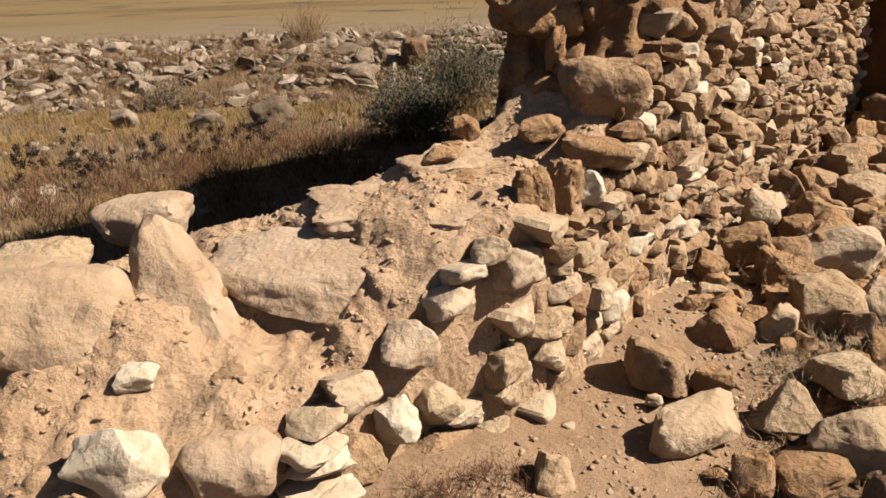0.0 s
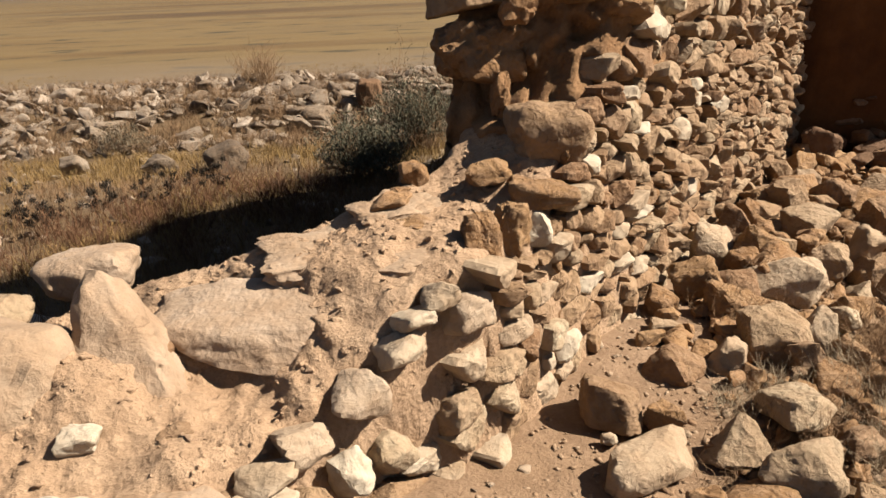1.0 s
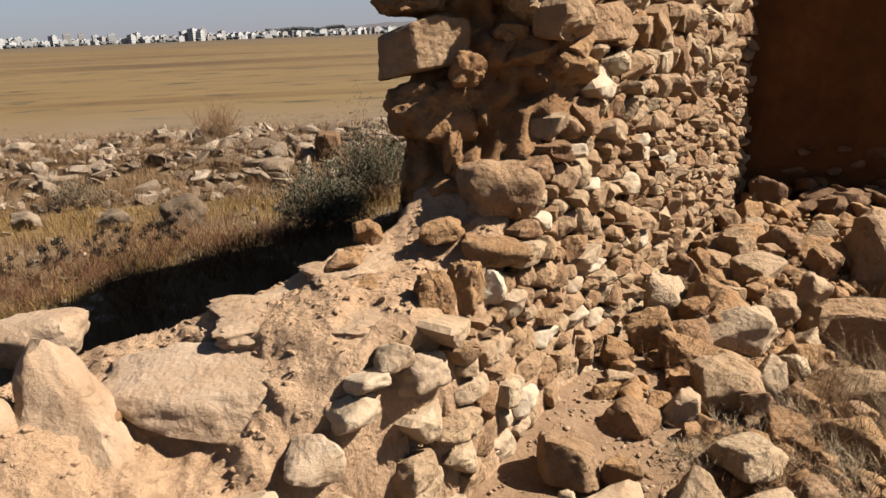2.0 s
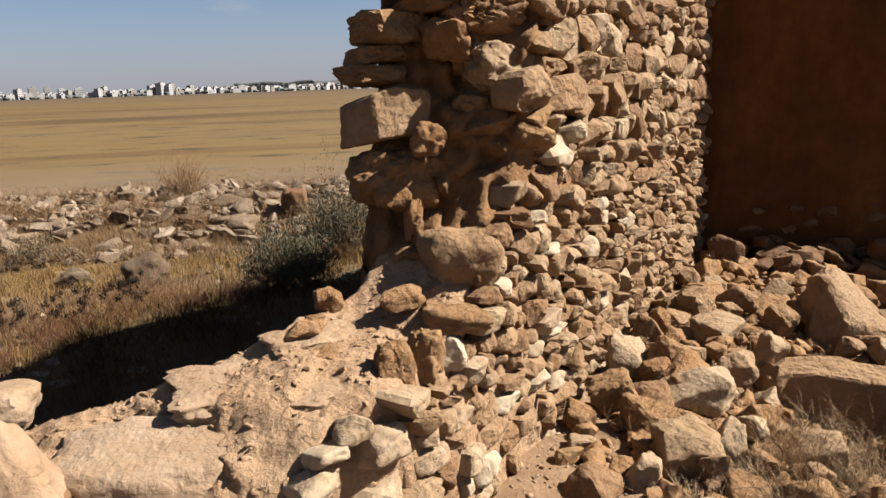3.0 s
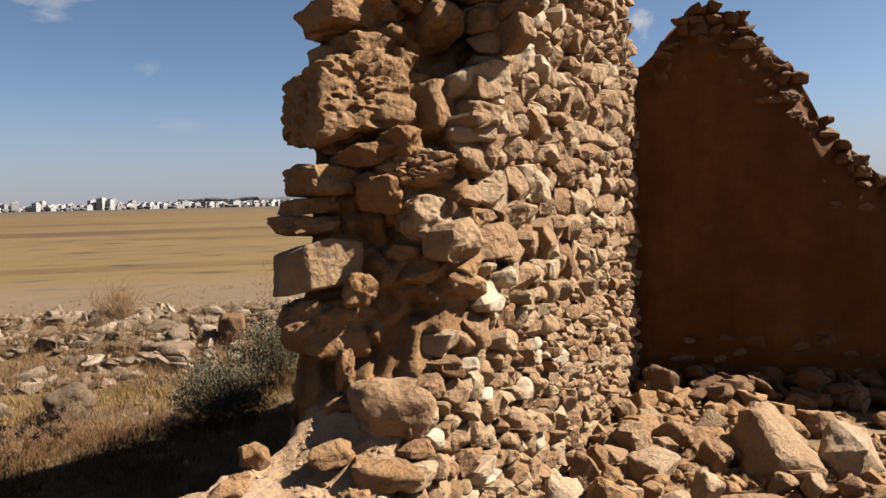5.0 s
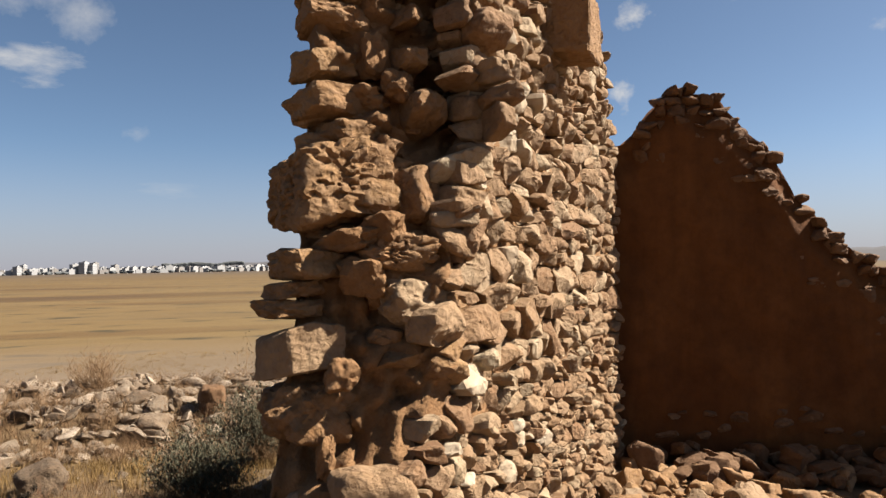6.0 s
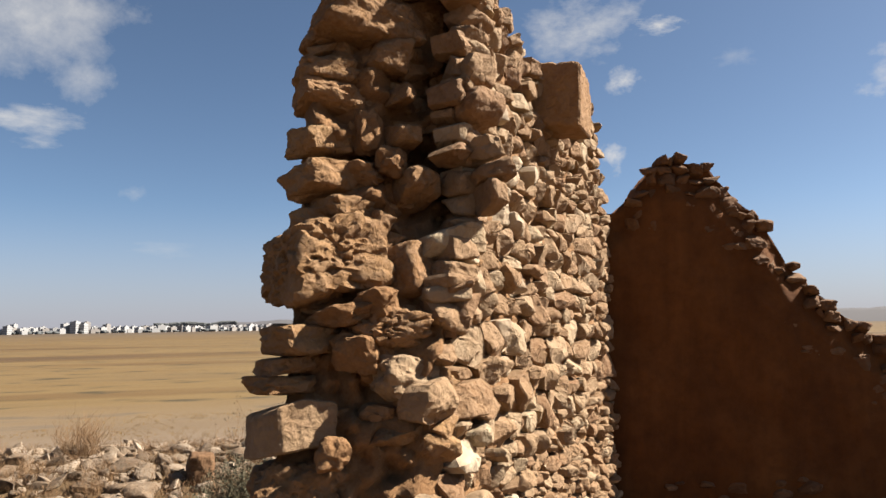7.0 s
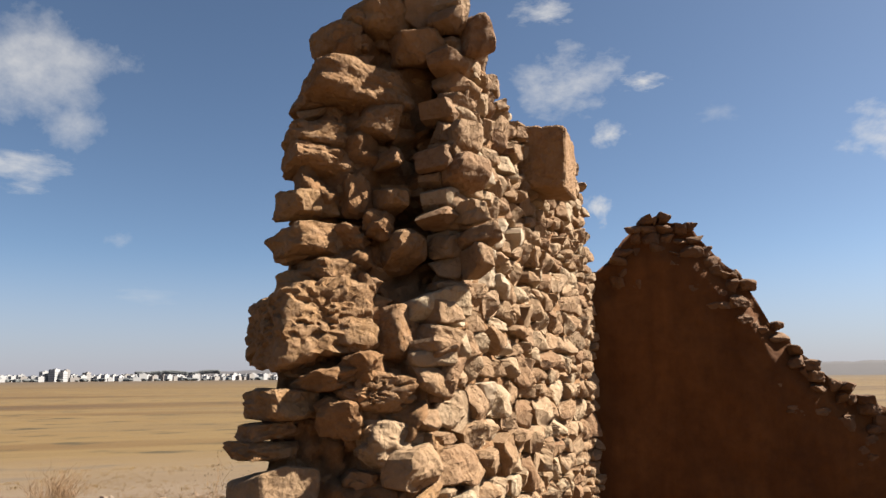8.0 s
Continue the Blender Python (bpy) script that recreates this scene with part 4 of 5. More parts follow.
for i, row in enumerate(RUBBLE + RUBBLE_FAR):
    big = row[3] > 0.5
    if big:
        loose("boulder", row, WEDGE if i == 19 else SLAB, 0, mat_stone, "large wedge-shaped boulder with sunlit sloping top" if i == 19 else "large squared slab under the wedge-shaped boulder", "large boulders", sink=0.05, tilt=0.03, deep=0.7 if i == 19 else 0.27, yaw=-0.15 if i == 19 else -0.42)
        continue
    pale = i in (1, 16, 18)
    loose("boulder" if big else "fallen_stone", row, POCKED if i == 0 else BOULDERS, i + 5, mat_honey if i in (1, 14) else mat_pale if pale else (mat_stone, mat_honey, mat_stone, mat_brown)[i % 4], "large angular sandstone-coloured boulder on the rubble" if big else "pale fallen limestone among the rubble" if pale else "tan fallen building stone among the rubble", "fallen building stones", sink=0.2, tilt=0.25, deep=0.5 if i == 1 else 0.85)
far_rubble = Heap()
rnd = random.Random(33)
known = [(r[0], r[1], r[3]) for r in RUBBLE + RUBBLE_FAR]
for i in range(3000):
    x, y = rnd.uniform(0.4, 7.5), rnd.uniform(-1.5, 6.1)
    s, q = plan(x, y)
    w = rnd.choice((0.08, 0.1, 0.13, 0.16, 0.2, 0.26, 0.3))
    clear = 0.12 + 0.35 * smooth(-0.2, -0.9, s)
    if q < clear or (Vector((x, y, 0)) - CROSS_AT).dot(CROSS_OUT) < 0.15 or (y < 1.6 and rnd.random() < 0.75) or math.hypot(x - 0.3, y) < 0.7 or math.hypot(x - 3.35, y - 3.6) < 0.5 or any(math.hypot(x - a, y - b) < (c + w) * 0.36 for a, b, c in known):
        continue
    if len(known) > 300:
        break
    known.append((x, y, w))
    if w < 0.1 or math.hypot(x - 1.2, y - 2.5) > 2.6:
        far_rubble.add(rnd.choice(ROCKS), turned(Vector((x, y, ground_height(x, y) + 0.2 * w)), (w, w * 0.85, w * rnd.uniform(0.5, 0.85)), (rnd.uniform(-0.4, 0.4), rnd.uniform(-0.4, 0.4), rnd.uniform(0, 3))))
        continue
    loose("fallen_stone", (x, y, ground_height(x, y), w, w * rnd.uniform(0.5, 0.85)), rnd.choice((BOULDERS, BOULDERS, SQUARED)) if w > 0.15 else rnd.choice((ROCKS, ROCKS, WORN)), rnd.randrange(36), rnd.choice((mat_stone, mat_stone, mat_brown, mat_brown, mat_brown, mat_pale if w < 0.11 else mat_stone)), "tan fallen building stone among the rubble", "fallen building stones", sink=0.15, tilt=0.4, yaw=rnd.uniform(0, 3))
for i in range(1800):
    s, q = rnd.uniform(0.1, 3.9), 0.12 + abs(rnd.gauss(0, 0.75))
    at = place(s, q, 0)
    w = rnd.choice((0.09, 0.12, 0.15, 0.19, 0.23, 0.28))
    if (at - CROSS_AT).dot(CROSS_OUT) < 0.15 or any(math.hypot(at.x - a, at.y - b) < (c_ + w) * 0.33 for a, b, c_ in known):
        continue
    if len(known) > 430:
        break
    near = min(math.hypot(at.x - a, at.y - b) for a, b, c_ in known)
    known.append((at.x, at.y, w))
    if w < 0.13 or s > 2.6:
        far_rubble.add(rnd.choice(ROCKS), turned(Vector((at.x, at.y, ground_height(at.x, at.y) + 0.25 * w)), (w, w * 0.85, w * rnd.uniform(0.6, 0.9)), (rnd.uniform(-0.5, 0.5), rnd.uniform(-0.5, 0.5), rnd.uniform(0, 3))))
        continue
    loose("fallen_stone", (at.x, at.y, ground_height(at.x, at.y) + (0.05 if near < 0.2 else 0.0), w, w * rnd.uniform(0.6, 0.95)), rnd.choice((BOULDERS, BOULDERS, SQUARED)) if w > 0.15 else rnd.choice((ROCKS, ROCKS, WORN)), rnd.randrange(36), rnd.choice((mat_stone, mat_stone, mat_brown, mat_brown, mat_brown, mat_pale if w < 0.11 else mat_stone)), "tan fallen building stone heaped by the wall", "fallen building stones", sink=0.12, tilt=0.5, yaw=rnd.uniform(0, 3))
for i in range(84):
    u, off = rnd.uniform(0.15, 4.2), rnd.uniform(0.02, 0.6)
    p = cross_place(u, off, 0)
    if plan(p.x, p.y)[1] < 0.15:
        continue
    w = rnd.uniform(0.12, 0.3)
    loose("fallen_stone", (p.x, p.y, ground_height(p.x, p.y) + 0.22 * (1 - off / 0.6) * rnd.random(), w, w * rnd.uniform(0.5, 0.8)), BOULDERS, rnd.randrange(36), mat_shade_stone, "fallen stone heaped below the cross wall, its shade deepened in the colour", "stones below the cross wall", sink=0.15, tilt=0.35, yaw=rnd.uniform(0, 3))
for i in range(900):
    s, q = rnd.uniform(-0.6, 4.2), 0.15 + abs(rnd.gauss(0, 1.1))
    at = place(s, q, 0)
    if (at - CROSS_AT).dot(CROSS_OUT) < 0.1 or (s < -0.1 and q < 0.5) or math.hypot(at.x - 0.3, at.y) < 0.7:
        continue
    w = rnd.choice((0.04, 0.05, 0.06, 0.08, 0.1))
    far_rubble.add(rnd.choice(CHIPS), turned(Vector((at.x, at.y, ground_height(at.x, at.y) + 0.2 * w)), (w * 1.3, w, w * rnd.uniform(0.5, 0.9)), (rnd.uniform(-0.5, 0.5), rnd.uniform(-0.5, 0.5), rnd.uniform(0, 3))))
tagged(new("rubble", far_rubble.build("rubble", mat_earthy_rest)), "small broken tan stones strewn over the rubble floor", "rubble", kind="stuff")
gravel = Heap()
for i in range(4200):
    x, y = rnd.gauss(2.0, 1.5), rnd.gauss(2.6, 1.6)
    s, q = plan(x, y)
    if q < 0.02 or y > 6:
        continue
    w = rnd.choice((0.01, 0.014, 0.018, 0.024, 0.032, 0.045))
    if q < 0.5 and s < -0.3 and w > 0.03 and rnd.random() < 0.8:
        continue
    gravel.add(rnd.choice(CRUMBS), turned(Vector((x, y, ground_height(x, y))), (w * rnd.uniform(1, 1.7), w, w * rnd.uniform(0.4, 0.8)), (rnd.uniform(-0.6, 0.6), rnd.uniform(-0.4, 0.4), rnd.uniform(0, 3))))
for i in range(1500):
    s, q = rnd.uniform(-2.4, 0.3), rnd.uniform(0.02, 0.9)
    at, w = place(s, q, 0), rnd.choice((0.006, 0.008, 0.01, 0.014, 0.02))
    gravel.add(rnd.choice(CRUMBS), turned(Vector((at.x, at.y, ground_height(at.x, at.y))), (w * rnd.uniform(1, 1.7), w, w * rnd.uniform(0.4, 0.8)), (rnd.uniform(-0.6, 0.6), rnd.uniform(-0.4, 0.4), rnd.uniform(0, 3))))
clods = Heap()
for i in range(2600):
    s, q = rnd.uniform(-2.8, -0.4), rnd.uniform(-1.4, -0.1)
    w = rnd.choice((0.005, 0.006, 0.008, 0.011, 0.015, 0.022))
    p = mound_point(s, q)
    if noise.noise(p * 3.0) < -0.12:
        continue
    clods.add(rnd.choice(CHIPS), turned(p, (w * rnd.uniform(1, 1.8), w, w * 0.7), (rnd.uniform(-0.5, 0.5), rnd.uniform(-0.5, 0.5), rnd.uniform(0, 3))))
tagged(new("earth_clods", clods.build("earth_clods", mat_mound)), "crumbled clods of dry sandy earth on the low wall", "clods", kind="stuff")
tagged(new("gravel", gravel.build("gravel", mat_pebble, False)), "small crumbs and chips of stone on earth", "gravel", kind="stuff")

# ---- field stones outside ----
rnd = random.Random(44)
bank_heap = Heap()
for i in range(4600):
    y = 12.9 - 3.1 * rnd.random() ** 1.5
    x = rnd.uniform(-13.5, 3.0)
    if noise.noise((x * 0.8, y * 0.8, 5)) < -0.42:
        continue
    w = rnd.choice((0.05, 0.07, 0.09, 0.11, 0.14, 0.18, 0.24)) * rnd.uniform(0.8, 1.2)
    bank_heap.add(rnd.choice(CHIPS), turned(Vector((x, y, ground_height(x, y) + 0.12 * w)), (w * 1.3, w, w * rnd.uniform(0.38, 0.75)), (rnd.gauss(0, 0.3), rnd.gauss(0, 0.3), rnd.uniform(0, 3))))
for i in range(420):
    y, x = rnd.uniform(3.5, 10.0), rnd.uniform(-9, 2.0)
    if plan(x, y)[1] > -1.7:
        continue
    w = rnd.choice((0.05, 0.07, 0.1, 0.14)) 
    bank_heap.add(rnd.choice(CHIPS), turned(Vector((x, y, ground_height(x, y) + 0.1 * w)), (w * 1.3, w, w * 0.6), (rnd.gauss(0, 0.2), rnd.gauss(0, 0.2), rnd.uniform(0, 3))))
tagged(new("stone_bank", bank_heap.build("stone_bank", mat_grey_rest)), "long low bank of grey-white field stones", "stones", kind="stuff")
OUTSIDE = [
    (-3.3, 8.75, 0.32, 0.30), (-2.3, 8.75, 0.45, 0.26), (-1.52, 8.5, 0.48, 0.42), (0.12, 10.9, 0.42, 0.48), (-3.1, 9.9, 0.3, 0.16), (-0.6, 10.6, 0.45, 0.25),
    (-5.6, 10.2, 0.4, 0.22), (-0.9, 11.4, 0.45, 0.22), (0.5, 10.3, 0.4, 0.24), (-2.4, 11.9, 0.4, 0.25), (-4.4, 11.8, 0.4, 0.25), (-6.0, 11.7, 0.4, 0.22),
]
for i, (x, y, w, h) in enumerate(OUTSIDE):
    loose("field_stone", (x, y, ground_height(x, y), w, h), BOULDERS, i + 1, mat_shade_stone if i == 3 else mat_grey, "dark jagged field stone on the stone bank" if i == 3 else "grey-white field stone lying in dry grass", "large field stones", sink=0.2)

# ---- plants ----
def blades(name, spots, material, tall, per, spread_, wide=0.004, lean=0.5, seed=1):
    """Thin upright blades in tufts, one mesh."""
    r = np.random.RandomState(seed)
    verts, faces = [], []
    for x, y, z, k in spots:
        for _ in range(per):
            a, b = r.uniform(0, 6.28), r.uniform(0, 6.28)
            px, py = x + spread_ * r.uniform(0, 1) * math.cos(a), y + spread_ * r.uniform(0, 1) * math.sin(a)
            h = tall * k * r.uniform(0.5, 1.2)
            dx, dy = math.cos(b) * h * lean * r.uniform(0.2, 1), math.sin(b) * h * lean * r.uniform(0.2, 1)
            c = r.uniform(0, 3.14)
            wx, wy = wide * math.cos(c), wide * math.sin(c)
            n = len(verts)
            verts += [(px - wx, py - wy, z - 0.03), (px + wx, py + wy, z - 0.03), (px + dx * 0.4 - wx * 0.7, py + dy * 0.4 - wy * 0.7, z + h * 0.6), (px + dx * 0.4 + wx * 0.7, py + dy * 0.4 + wy * 0.7, z + h * 0.6), (px + dx, py + dy, z + h)]
            faces += [(n, n + 1, n + 3, n + 2), (n + 2, n + 3, n + 4)]
    return mesh_of(name, verts, faces, material)


rnd = random.Random(55)
tufts, browns = [], []
for i in range(12000):
    x, y = rnd.uniform(-11, 2.4), rnd.uniform(3.0, 12.6)
    q = plan(x, y)[1]
    if q > -1.75:
        continue
    if q > -3.4 and rnd.random() < 0.65:
        browns.append((x, y, ground_height(x, y), rnd.uniform(0.8, 1.8)))
        continue
    thick = noise.noise((x * 0.55, y * 0.7, 2)) + 0.3 * noise.noise((x * 2, y * 2, 8))
    if y > 9.6:
        if rnd.random() < 0.8:
            browns.append((x, y, ground_height(x, y), rnd.uniform(0.7, 1.7)))
    elif thick > -0.12:
        tufts.append((x, y, ground_height(x, y), rnd.uniform(0.6, 1.3)))
    elif rnd.random() < 0.5:
        browns.append((x, y, ground_height(x, y), rnd.uniform(0.5, 1.3)))
tagged(new("dry_grass", blades("dry_grass", tufts, mat_straw, 0.13, 13, 0.11, 0.0025, 1.1)), "golden dry grass in loose tufts", "grass", kind="stuff")
far_tufts = []
for i in range(3600):
    y = rnd.uniform(13.5, 60)
    x = y * rnd.uniform(-0.62, 0.1)
    if noise.noise((x * 0.12, y * 0.2, 7)) > -0.05:
        far_tufts.append((x, y, ground_height(x, y), rnd.uniform(0.6, 1.6)))
tagged(new("plain_grass", blades("plain_grass", far_tufts, mat_straw, 0.16, 9, 0.3, 0.006, 1.2, 9)), "sparse dry tufts on the open plain", "grass", kind="stuff")
tagged(new("dry_weeds", blades("dry_weeds", browns, mat_twig, 0.15, 12, 0.12, 0.0025, 1.3, 2)), "brown dead weeds among the grass", "weeds", kind="stuff")


def stalks(verts, faces, r, base, h, spread_, thick, depth=0, forks=3, tips=None):
    """One forked twig, three-sided, tapering."""
    here = Vector(base)
    d = Vector((r.gauss(0, spread_), r.gauss(0, spread_), 1)).normalized()
    ring = []
    steps = 4
    for k in range(steps + 1):
        w = thick * (1 - 0.8 * k / steps)
        n = len(verts)
        for a in (0, 2.09, 4.19):
            verts.append(here + Vector((math.cos(a) * w, math.sin(a) * w, 0)))
        ring.append(n)
        if k:
            m = ring[-2]
            faces.extend([(m + j, m + (j + 1) % 3, n + (j + 1) % 3, n + j) for j in range(3)])
        if k < steps:
            here = here + d * (h / steps)
            d = (d + Vector((r.gauss(0, 0.16), r.gauss(0, 0.16), 0.05))).normalized()
            if depth and k > 0:
                for _ in range(forks):
                    stalks(verts, faces, r, here, h * r.uniform(0.35, 0.6), 0.8, thick * 0.6, depth - 1, forks, tips)
    if tips is not None and depth == 0:
        tips.append(here)


def leaf_mesh(name, r, tips, per, size, reach, material):
    verts, faces = [], []
    for t in tips:
        for _ in range(per):
            c = t + Vector((r.gauss(0, reach), r.gauss(0, reach), r.gauss(-0.3 * reach, reach)))
            a = Vector((r.gauss(0, 0.5), r.gauss(0, 0.5), r.uniform(0.3, 1.2))).normalized() * size * r.uniform(0.6, 1.4)
            b = a.cross(Vector((r.gauss(0, 1), r.gauss(0, 1), r.gauss(0, 1)))).normalized() * size * 0.13
            n = len(verts)
            verts += [c, c + a * 0.5 + b, c + a, c + a * 0.5 - b]
            faces.append((n, n + 1, n + 2, n + 3))
    return mesh_of(name, verts, faces, material)


def bush(name, x, y, z, wide, tall, seed, label, leaves=None, stems=40, twig=mat_twig, depth=1, per=10, leaf=0.03, group="", thick=0.004, forks=2, reach=0.035):
    r = random.Random(seed)
    ob = tagged(new(name), label, "bush", group)
    ob.location = (x, y, z - 0.03)
    verts, faces, tips = [], [], []
    for _ in range(stems):
        a, k = r.uniform(0, 6.28), r.uniform(0, 1) ** 0.5
        root = Vector((math.cos(a) * k * wide * 0.3, math.sin(a) * k * wide * 0.3, 0))
        n = len(verts)
        stalks(verts, faces, r, root, tall * r.uniform(0.6, 1.0) * (1 - 0.35 * k), 0.25 + 0.5 * k * wide / tall, thick, depth, forks, tips)
    part("twigwork", mesh_of("twigwork", verts, faces, twig), ob)
    if leaves:
        part("foliage", leaf_mesh("foliage", r, tips, per, leaf, reach, leaves), ob)
    return ob


G = "grey-green desert shrubs"
bush("shrub", 0.72, 9.1, ground_height(0.72, 9.1), 0.9, 0.85, 1, "dark grey-green desert shrub behind the wall", mat_leaf, 170, per=11, leaf=0.04, group=G, depth=1)
bush("shrub", 0.08, 7.5, ground_height(0.08, 7.5), 0.85, 0.66, 2, "dark grey-green desert shrub in the wall's shadow", mat_leaf, 170, per=11, leaf=0.04, group=G)
bush("shrub", -3.1, 9.9, ground_height(-3.1, 9.9), 0.7, 0.4, 4, "low greyish half-dead shrub in dry grass", mat_pale_leaf, 70, per=5, leaf=0.04, group=G)
bush("shrub", -6.6, 11.2, ground_height(-6.6, 11.2), 0.9, 0.5, 5, "low grey desert shrub on the stone bank", mat_leaf, 80, per=11, leaf=0.05, group=G)
bush("dry_bush", -1.55, 12.2, ground_height(-1.55, 12.2), 0.6, 0.62, 6, "leafless twiggy bush on the stone bank", None, 80, depth=2, forks=1, thick=0.006, group="leafless bushes")
bush("dry_bush", 0.5, 11.8, ground_height(0.5, 11.8), 0.5, 0.95, 7, "sparse leafless weed on the stone bank", mat_seed, 5, per=3, leaf=0.04, depth=1, forks=1, thick=0.006, group="leafless bushes")
for i, (x, y, w, h) in enumerate([(-2.0, 6.4, 0.9, 0.38), (-1.5, 6.7, 0.9, 0.4), (-1.1, 7.0, 0.9, 0.4), (-2.4, 6.0, 0.8, 0.35), (-3.1, 6.1, 0.8, 0.3), (-0.6, 6.6, 0.8, 0.35), (-1.7, 6.0, 0.8, 0.35), (-0.9, 6.2, 0.8, 0.35), (-2.6, 10.1, 0.9, 0.4), (-1.6, 9.9, 0.9, 0.4), (-0.8, 9.6, 0.9, 0.4), (-4.2, 10.0, 0.9, 0.35), (-0.2, 9.0, 0.8, 0.35), (-3.4, 11.2, 0.9, 0.35), (-2.1, 11.3, 0.9, 0.4), (-5.2, 10.9, 0.9, 0.35), (-1.2, 10.6, 0.9, 0.4), (-6.4, 10.4, 0.9, 0.35), (-2.0, 5.6, 0.8, 0.3), (-1.4, 5.9, 0.8, 0.32), (-0.8, 6.9, 0.8, 0.34), (-2.7, 5.4, 0.8, 0.3), (-1.2, 5.3, 0.8, 0.3), (-0.5, 6.0, 0.8, 0.3), (-2.2, 4.9, 0.8, 0.3), (-3.3, 5.2, 0.8, 0.3), (-0.3, 7.0, 0.8, 0.36)]):
    bush("dry_bush", x, y, ground_height(x, y), w, h, 20 + i, "leafless brown thorn bush in dry grass", None, 55 if y < 7.3 else 34, twig=mat_red_twig if y < 7.3 else mat_twig, depth=1, forks=3, thick=0.0035, group="leafless bushes")
for i, (x, y) in enumerate([(-2.95, 6.5), (-2.6, 6.25), (-3.1, 6.1), (-2.2, 6.4), (-1.75, 6.6), (-1.35, 6.9)]):
    bush("seed_plant", x, y, ground_height(x, y), 0.22, 0.42, 40 + i, "dead thistle with black seed heads", mat_seed, 6, depth=1, forks=1, per=60, leaf=0.03, thick=0.005, group="dead thistles", reach=0.014)
for i, (x, y, w, h) in enumerate([(0.18, 1.64, 0.3, 0.09), (0.34, 1.7, 0.32, 0.1), (0.06, 1.56, 0.3, 0.08), (1.75, 2.9, 0.3, 0.22), (1.42, 2.25, 0.3, 0.12), (1.75, 2.2, 0.3, 0.14), (1.9, 2.4, 0.35, 0.2), (2.3, 2.75, 0.3, 0.25), (2.6, 2.9, 0.3, 0.28), (2.62, 2.62, 0.3, 0.34), (2.45, 2.5, 0.3, 0.28), (1.6, 2.05, 0.3, 0.15), (1.95, 2.1, 0.35, 0.2), (2.1, 2.3, 0.35, 0.24), (1.8, 1.95, 0.3, 0.16), (2.2, 2.55, 0.35, 0.24), (1.62, 2.35, 0.25, 0.12)]):
    bush("dry_weed", x, y, ground_height(x, y), w, h * (1.0 if i < 3 else 1.25), 60 + i, "straw-dry weed among the fallen stones", None, 44 if i > 2 else 100, twig=mat_red_twig if i < 3 else mat_twig if i % 2 else mat_pale_twig, depth=1, forks=2, thick=0.002, group="dry weeds in the rubble")

rnd = random.Random(58)
litter = []
for i in range(5200):
    x, y = rnd.uniform(0.9, 4.5), rnd.uniform(1.2, 4.8)
    s, q = plan(x, y)
    if q > 0.55 and noise.noise((x * 1.3, y * 1.3, 4)) > -0.1:
        litter.append((x, y, ground_height(x, y), rnd.uniform(0.4, 1.2)))
tagged(new("dead_stems", blades("dead_stems", litter, mat_twig, 0.07, 9, 0.09, 0.0014, 2.2, 5)), "matted dead brown stems among the rubble", "weeds", kind="stuff")

# ---- distance ----
rnd = random.Random(66)


def building(x, y, w, h, d, i, tower):
    """A flat-roofed block, turned at a slant; the towers have bands of windows."""
    ob = tagged(new("apartment_building"), "white high-rise block at the far edge of town" if tower else "low white flat-roofed building at the far edge of town", "building", "town buildings")
    ob.matrix_basis = pose(x, y, -5, 0, 0, rnd.uniform(20, 65))
    bm = bmesh.new()
    bmesh.ops.create_cube(bm, size=1.0, matrix=Matrix.LocRotScale((0, 0, h / 2), None, (w, d, h)))
    bmesh.ops.create_cube(bm, size=1.0, matrix=Matrix.LocRotScale((w * 0.15, 0, h + 1.2), None, (w * 0.35, d * 0.5, 2.6)))
    part("wall", from_bm("wall", bm, mat_white if i % 4 else mat_cream), ob)
    if tower:
        for a in range(int(h / 6)):
            bm = bmesh.new()
            bmesh.ops.create_cube(bm, size=1.0, matrix=Matrix.LocRotScale((0, 0, 4 + a * 6), None, (w + 0.6, d + 0.6, 1.6)))
            part("window_band", from_bm("window_band", bm, mat_glass_far), ob)


for i in range(290):
    a = -0.66 + 0.78 * (i / 289) + rnd.uniform(-0.003, 0.003)
    r = rnd.uniform(2350, 2800)
    tower = a < -0.12 and rnd.random() < 0.2
    h = rnd.uniform(24, 36) if tower else rnd.uniform(10, 22)
    building(r * math.sin(a), r * math.cos(a), rnd.uniform(14, 22) if tower else rnd.uniform(12, 26), h, rnd.uniform(12, 20), i, tower)
trees = Heap()
for i in range(420):
    a, r = rnd.uniform(-0.62, 0.12), rnd.uniform(2250, 2900)
    k = rnd.uniform(5, 11)
    trees.add(rnd.choice(ROUNDED), turned(Vector((r * math.sin(a), r * math.cos(a), -3 + k * 0.3)), (k * rnd.uniform(1.2, 3), k * 1.5, k), (0, 0, rnd.uniform(0, 3))))
for i in range(160):
    a = rnd.uniform(-0.075, 0.02)
    k = rnd.uniform(10, 16)
    trees.add(rnd.choice(ROUNDED), turned(Vector((3050 * math.sin(a), 3050 * math.cos(a), 24 + 8 * noise.noise((a * 40, 0, 0)))), (k * 2, k, k), (0, 0, 0)))
tagged(new("far_trees", trees.build("far_trees", mat_hazed_trees)), "rows of trees between the town's buildings, greyed by painted haze", "trees", kind="stuff")


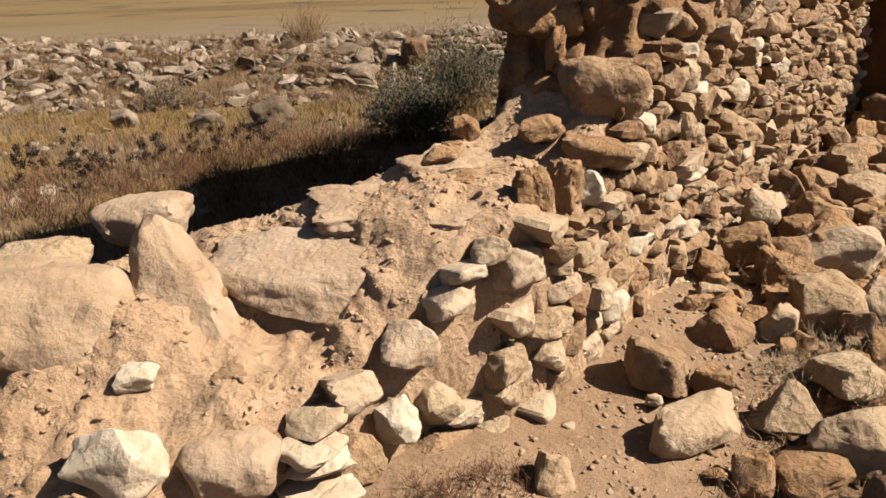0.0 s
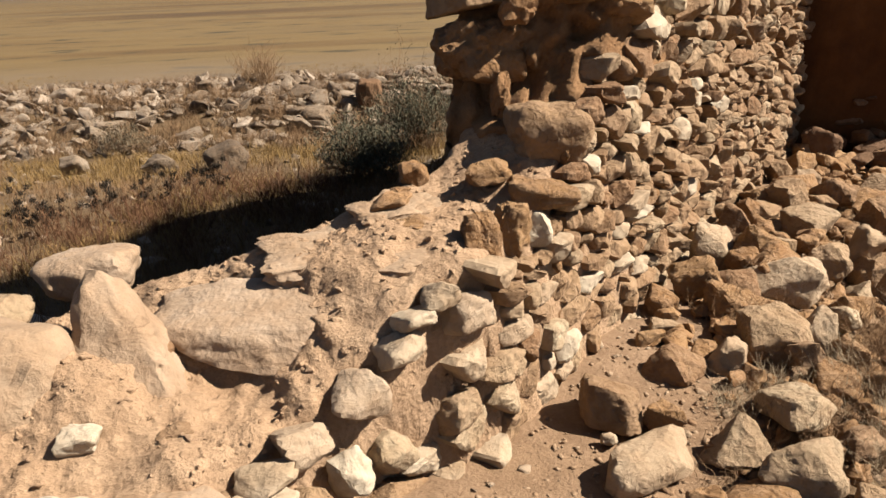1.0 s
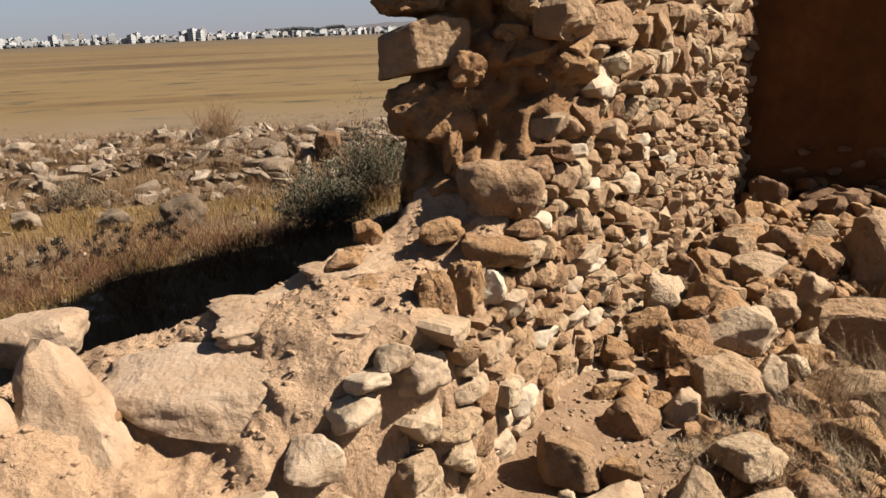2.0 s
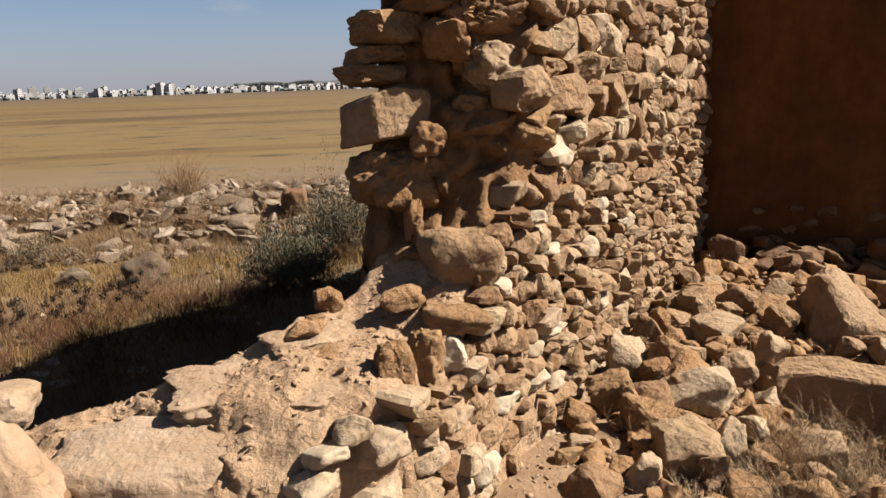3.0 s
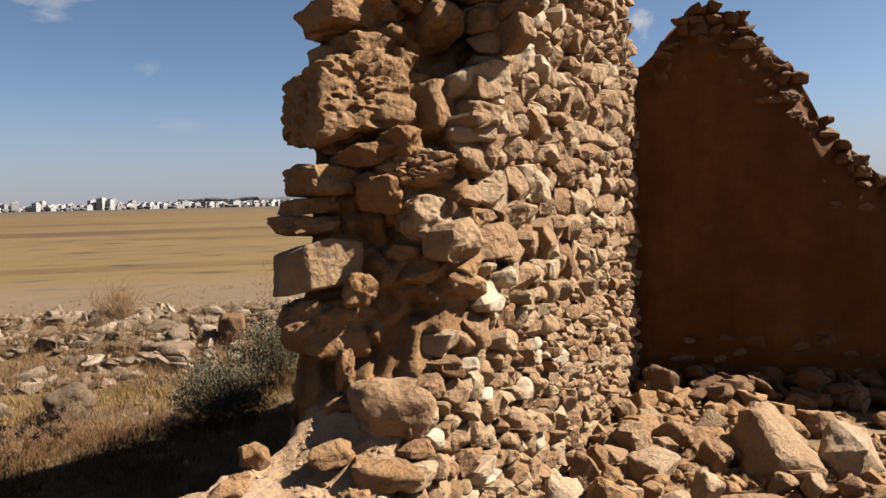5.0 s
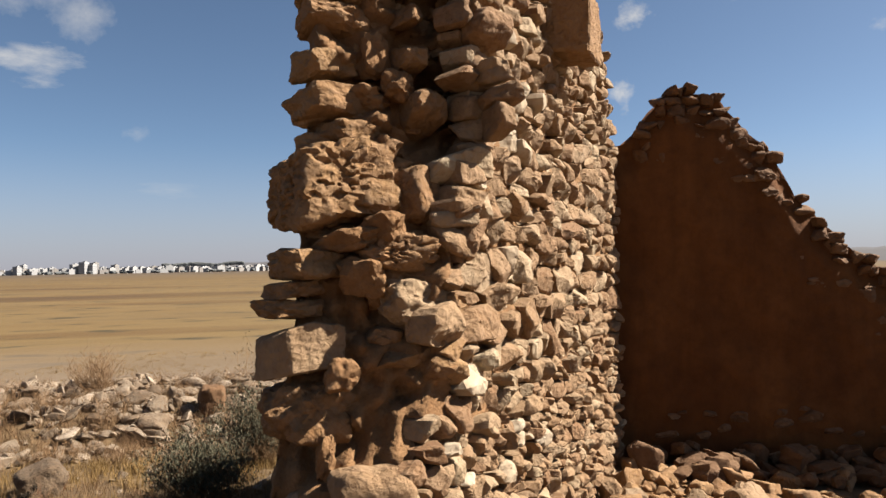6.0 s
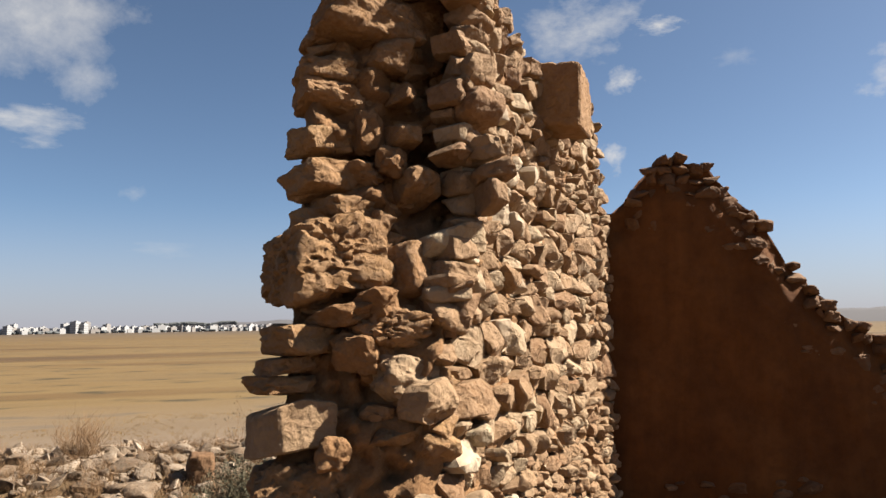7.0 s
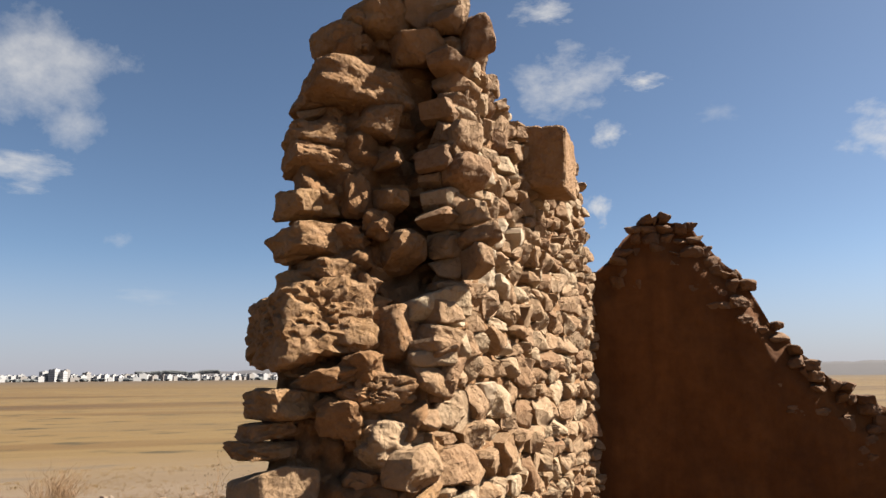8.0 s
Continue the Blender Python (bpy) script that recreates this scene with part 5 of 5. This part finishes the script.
def ridge(name, a0, a1, r, heights, label):
    """A long low hill on the skyline with a sloping back."""
    n = 90
    verts, faces = [], []
    for j, (k, rr) in enumerate(((0, r), (0.75, r + 150), (1, r + 320), (0, r + 900))):
        for i in range(n):
            t = i / (n - 1)
            a = a0 + (a1 - a0) * t
            h = curve(t, [q / (len(heights) - 1) for q in range(len(heights))], heights) + 4 * noise.noise((a * 60, j, 0))
            verts.append((rr * math.sin(a), rr * math.cos(a), -6 + k * (h + 2)))
    for j in range(3):
        faces += [(j * n + i, j * n + i + 1, (j + 1) * n + i + 1, (j + 1) * n + i) for i in range(n - 1)]
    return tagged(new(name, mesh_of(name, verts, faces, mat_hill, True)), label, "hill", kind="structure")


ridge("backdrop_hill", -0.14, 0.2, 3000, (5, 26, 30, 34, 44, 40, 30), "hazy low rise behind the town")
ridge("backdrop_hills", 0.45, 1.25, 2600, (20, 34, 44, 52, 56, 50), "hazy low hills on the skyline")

# clouds
def cloud_material(name, most):
    m = bpy.data.materials.new(name)
    m.use_nodes = True
    nt = m.node_tree
    nt.nodes.clear()
    out = nt.nodes.new("ShaderNodeOutputMaterial")
    tc = nt.nodes.new("ShaderNodeTexCoord")
    own = nt.nodes.new("ShaderNodeObjectInfo").outputs["Random"]
    n = nt.nodes.new("ShaderNodeTexNoise")
    n.noise_dimensions = "4D"
    n.inputs["Scale"].default_value, n.inputs["Detail"].default_value, n.inputs["Roughness"].default_value = 1.7, 9, 0.62
    nt.links.new(tc.outputs["Object"], n.inputs["Vector"])
    nt.links.new(sums(nt, "MULTIPLY", own, 50.0), n.inputs["W"])
    far = nt.nodes.new("ShaderNodeVectorMath")
    far.operation = "LENGTH"
    nt.links.new(tc.outputs["Object"], far.inputs[0])
    body = sums(nt, "SUBTRACT", sums(nt, "ADD", sums(nt, "MULTIPLY", n.outputs["Fac"], 1.9), -0.35), sums(nt, "MULTIPLY", far.outputs["Value"], 0.85))
    alpha = nt.nodes.new("ShaderNodeMapRange")
    nt.links.new(body, alpha.inputs[0])
    alpha.inputs[1].default_value, alpha.inputs[2].default_value, alpha.inputs[4].default_value = 0.0, 0.8, most
    glow = node(nt, "ShaderNodeEmission", Strength=0.21)
    glow.inputs["Color"].default_value = (1.0, 0.97, 0.93, 1)
    clear = nt.nodes.new("ShaderNodeBsdfTransparent")
    mix = nt.nodes.new("ShaderNodeMixShader")
    nt.links.new(alpha.outputs[0], mix.inputs[0])
    nt.links.new(clear.outputs[0], mix.inputs[1])
    nt.links.new(glow.outputs[0], mix.inputs[2])
    nt.links.new(mix.outputs[0], out.inputs["Surface"])
    return m


mat_cloud, mat_wisp = cloud_material("cloud_vapour", 0.75), cloud_material("thin_vapour", 0.2)


def cloud(azimuth, height, wide, tall, roll=0.0, material=mat_cloud):
    """A bank of vapour on the sky: degrees right of +y, degrees up, degrees across."""
    r = 4200
    a, e = radians(azimuth), radians(height)
    at = Vector((math.sin(a) * math.cos(e), math.cos(a) * math.cos(e), math.sin(e))) * r
    v, f = sheet(list(np.linspace(-1, 1, 9)), list(np.linspace(-1, 1, 9)), lambda x, y: (x, y, 0.12 * (x * x + y * y)))
    ob = new("cloud", mesh_of("cloud", v, f, material, True))
    ob.matrix_basis = look(at, (0, 0, 2)) @ pose(0, 0, 0, 0, 0, roll) @ Matrix.Diagonal((r * math.tan(radians(wide / 2)), r * math.tan(radians(tall / 2)), 300, 1))
    return tagged(ob, "small white fair-weather cloud in blue sky", "cloud", "fair-weather clouds", "structure")


for azimuth, height, wide, tall in [
    (-12.0, 20.2, 14.7, 12.8), (-12.9, 14.1, 10.0, 3.7), (27.6, 21.9, 10.9, 6.4), (33.7, 21.5, 4.4, 1.8), (30.9, 18.0, 3.5, 3.0), (30.0, 12.5, 2.9, 3.3),
    (50.0, 16.0, 7.3, 4.9), (26.2, 27.0, 6.5, 2.7),
]:
    cloud(azimuth, height, wide, tall)
for azimuth, height, wide, tall in [(-6.0, 9.8, 2.6, 2.0), (-4.0, 5.9, 6.0, 1.6), (38.8, 18.7, 4.5, 2.2)]:
    cloud(azimuth, height, wide, tall, material=mat_wisp)
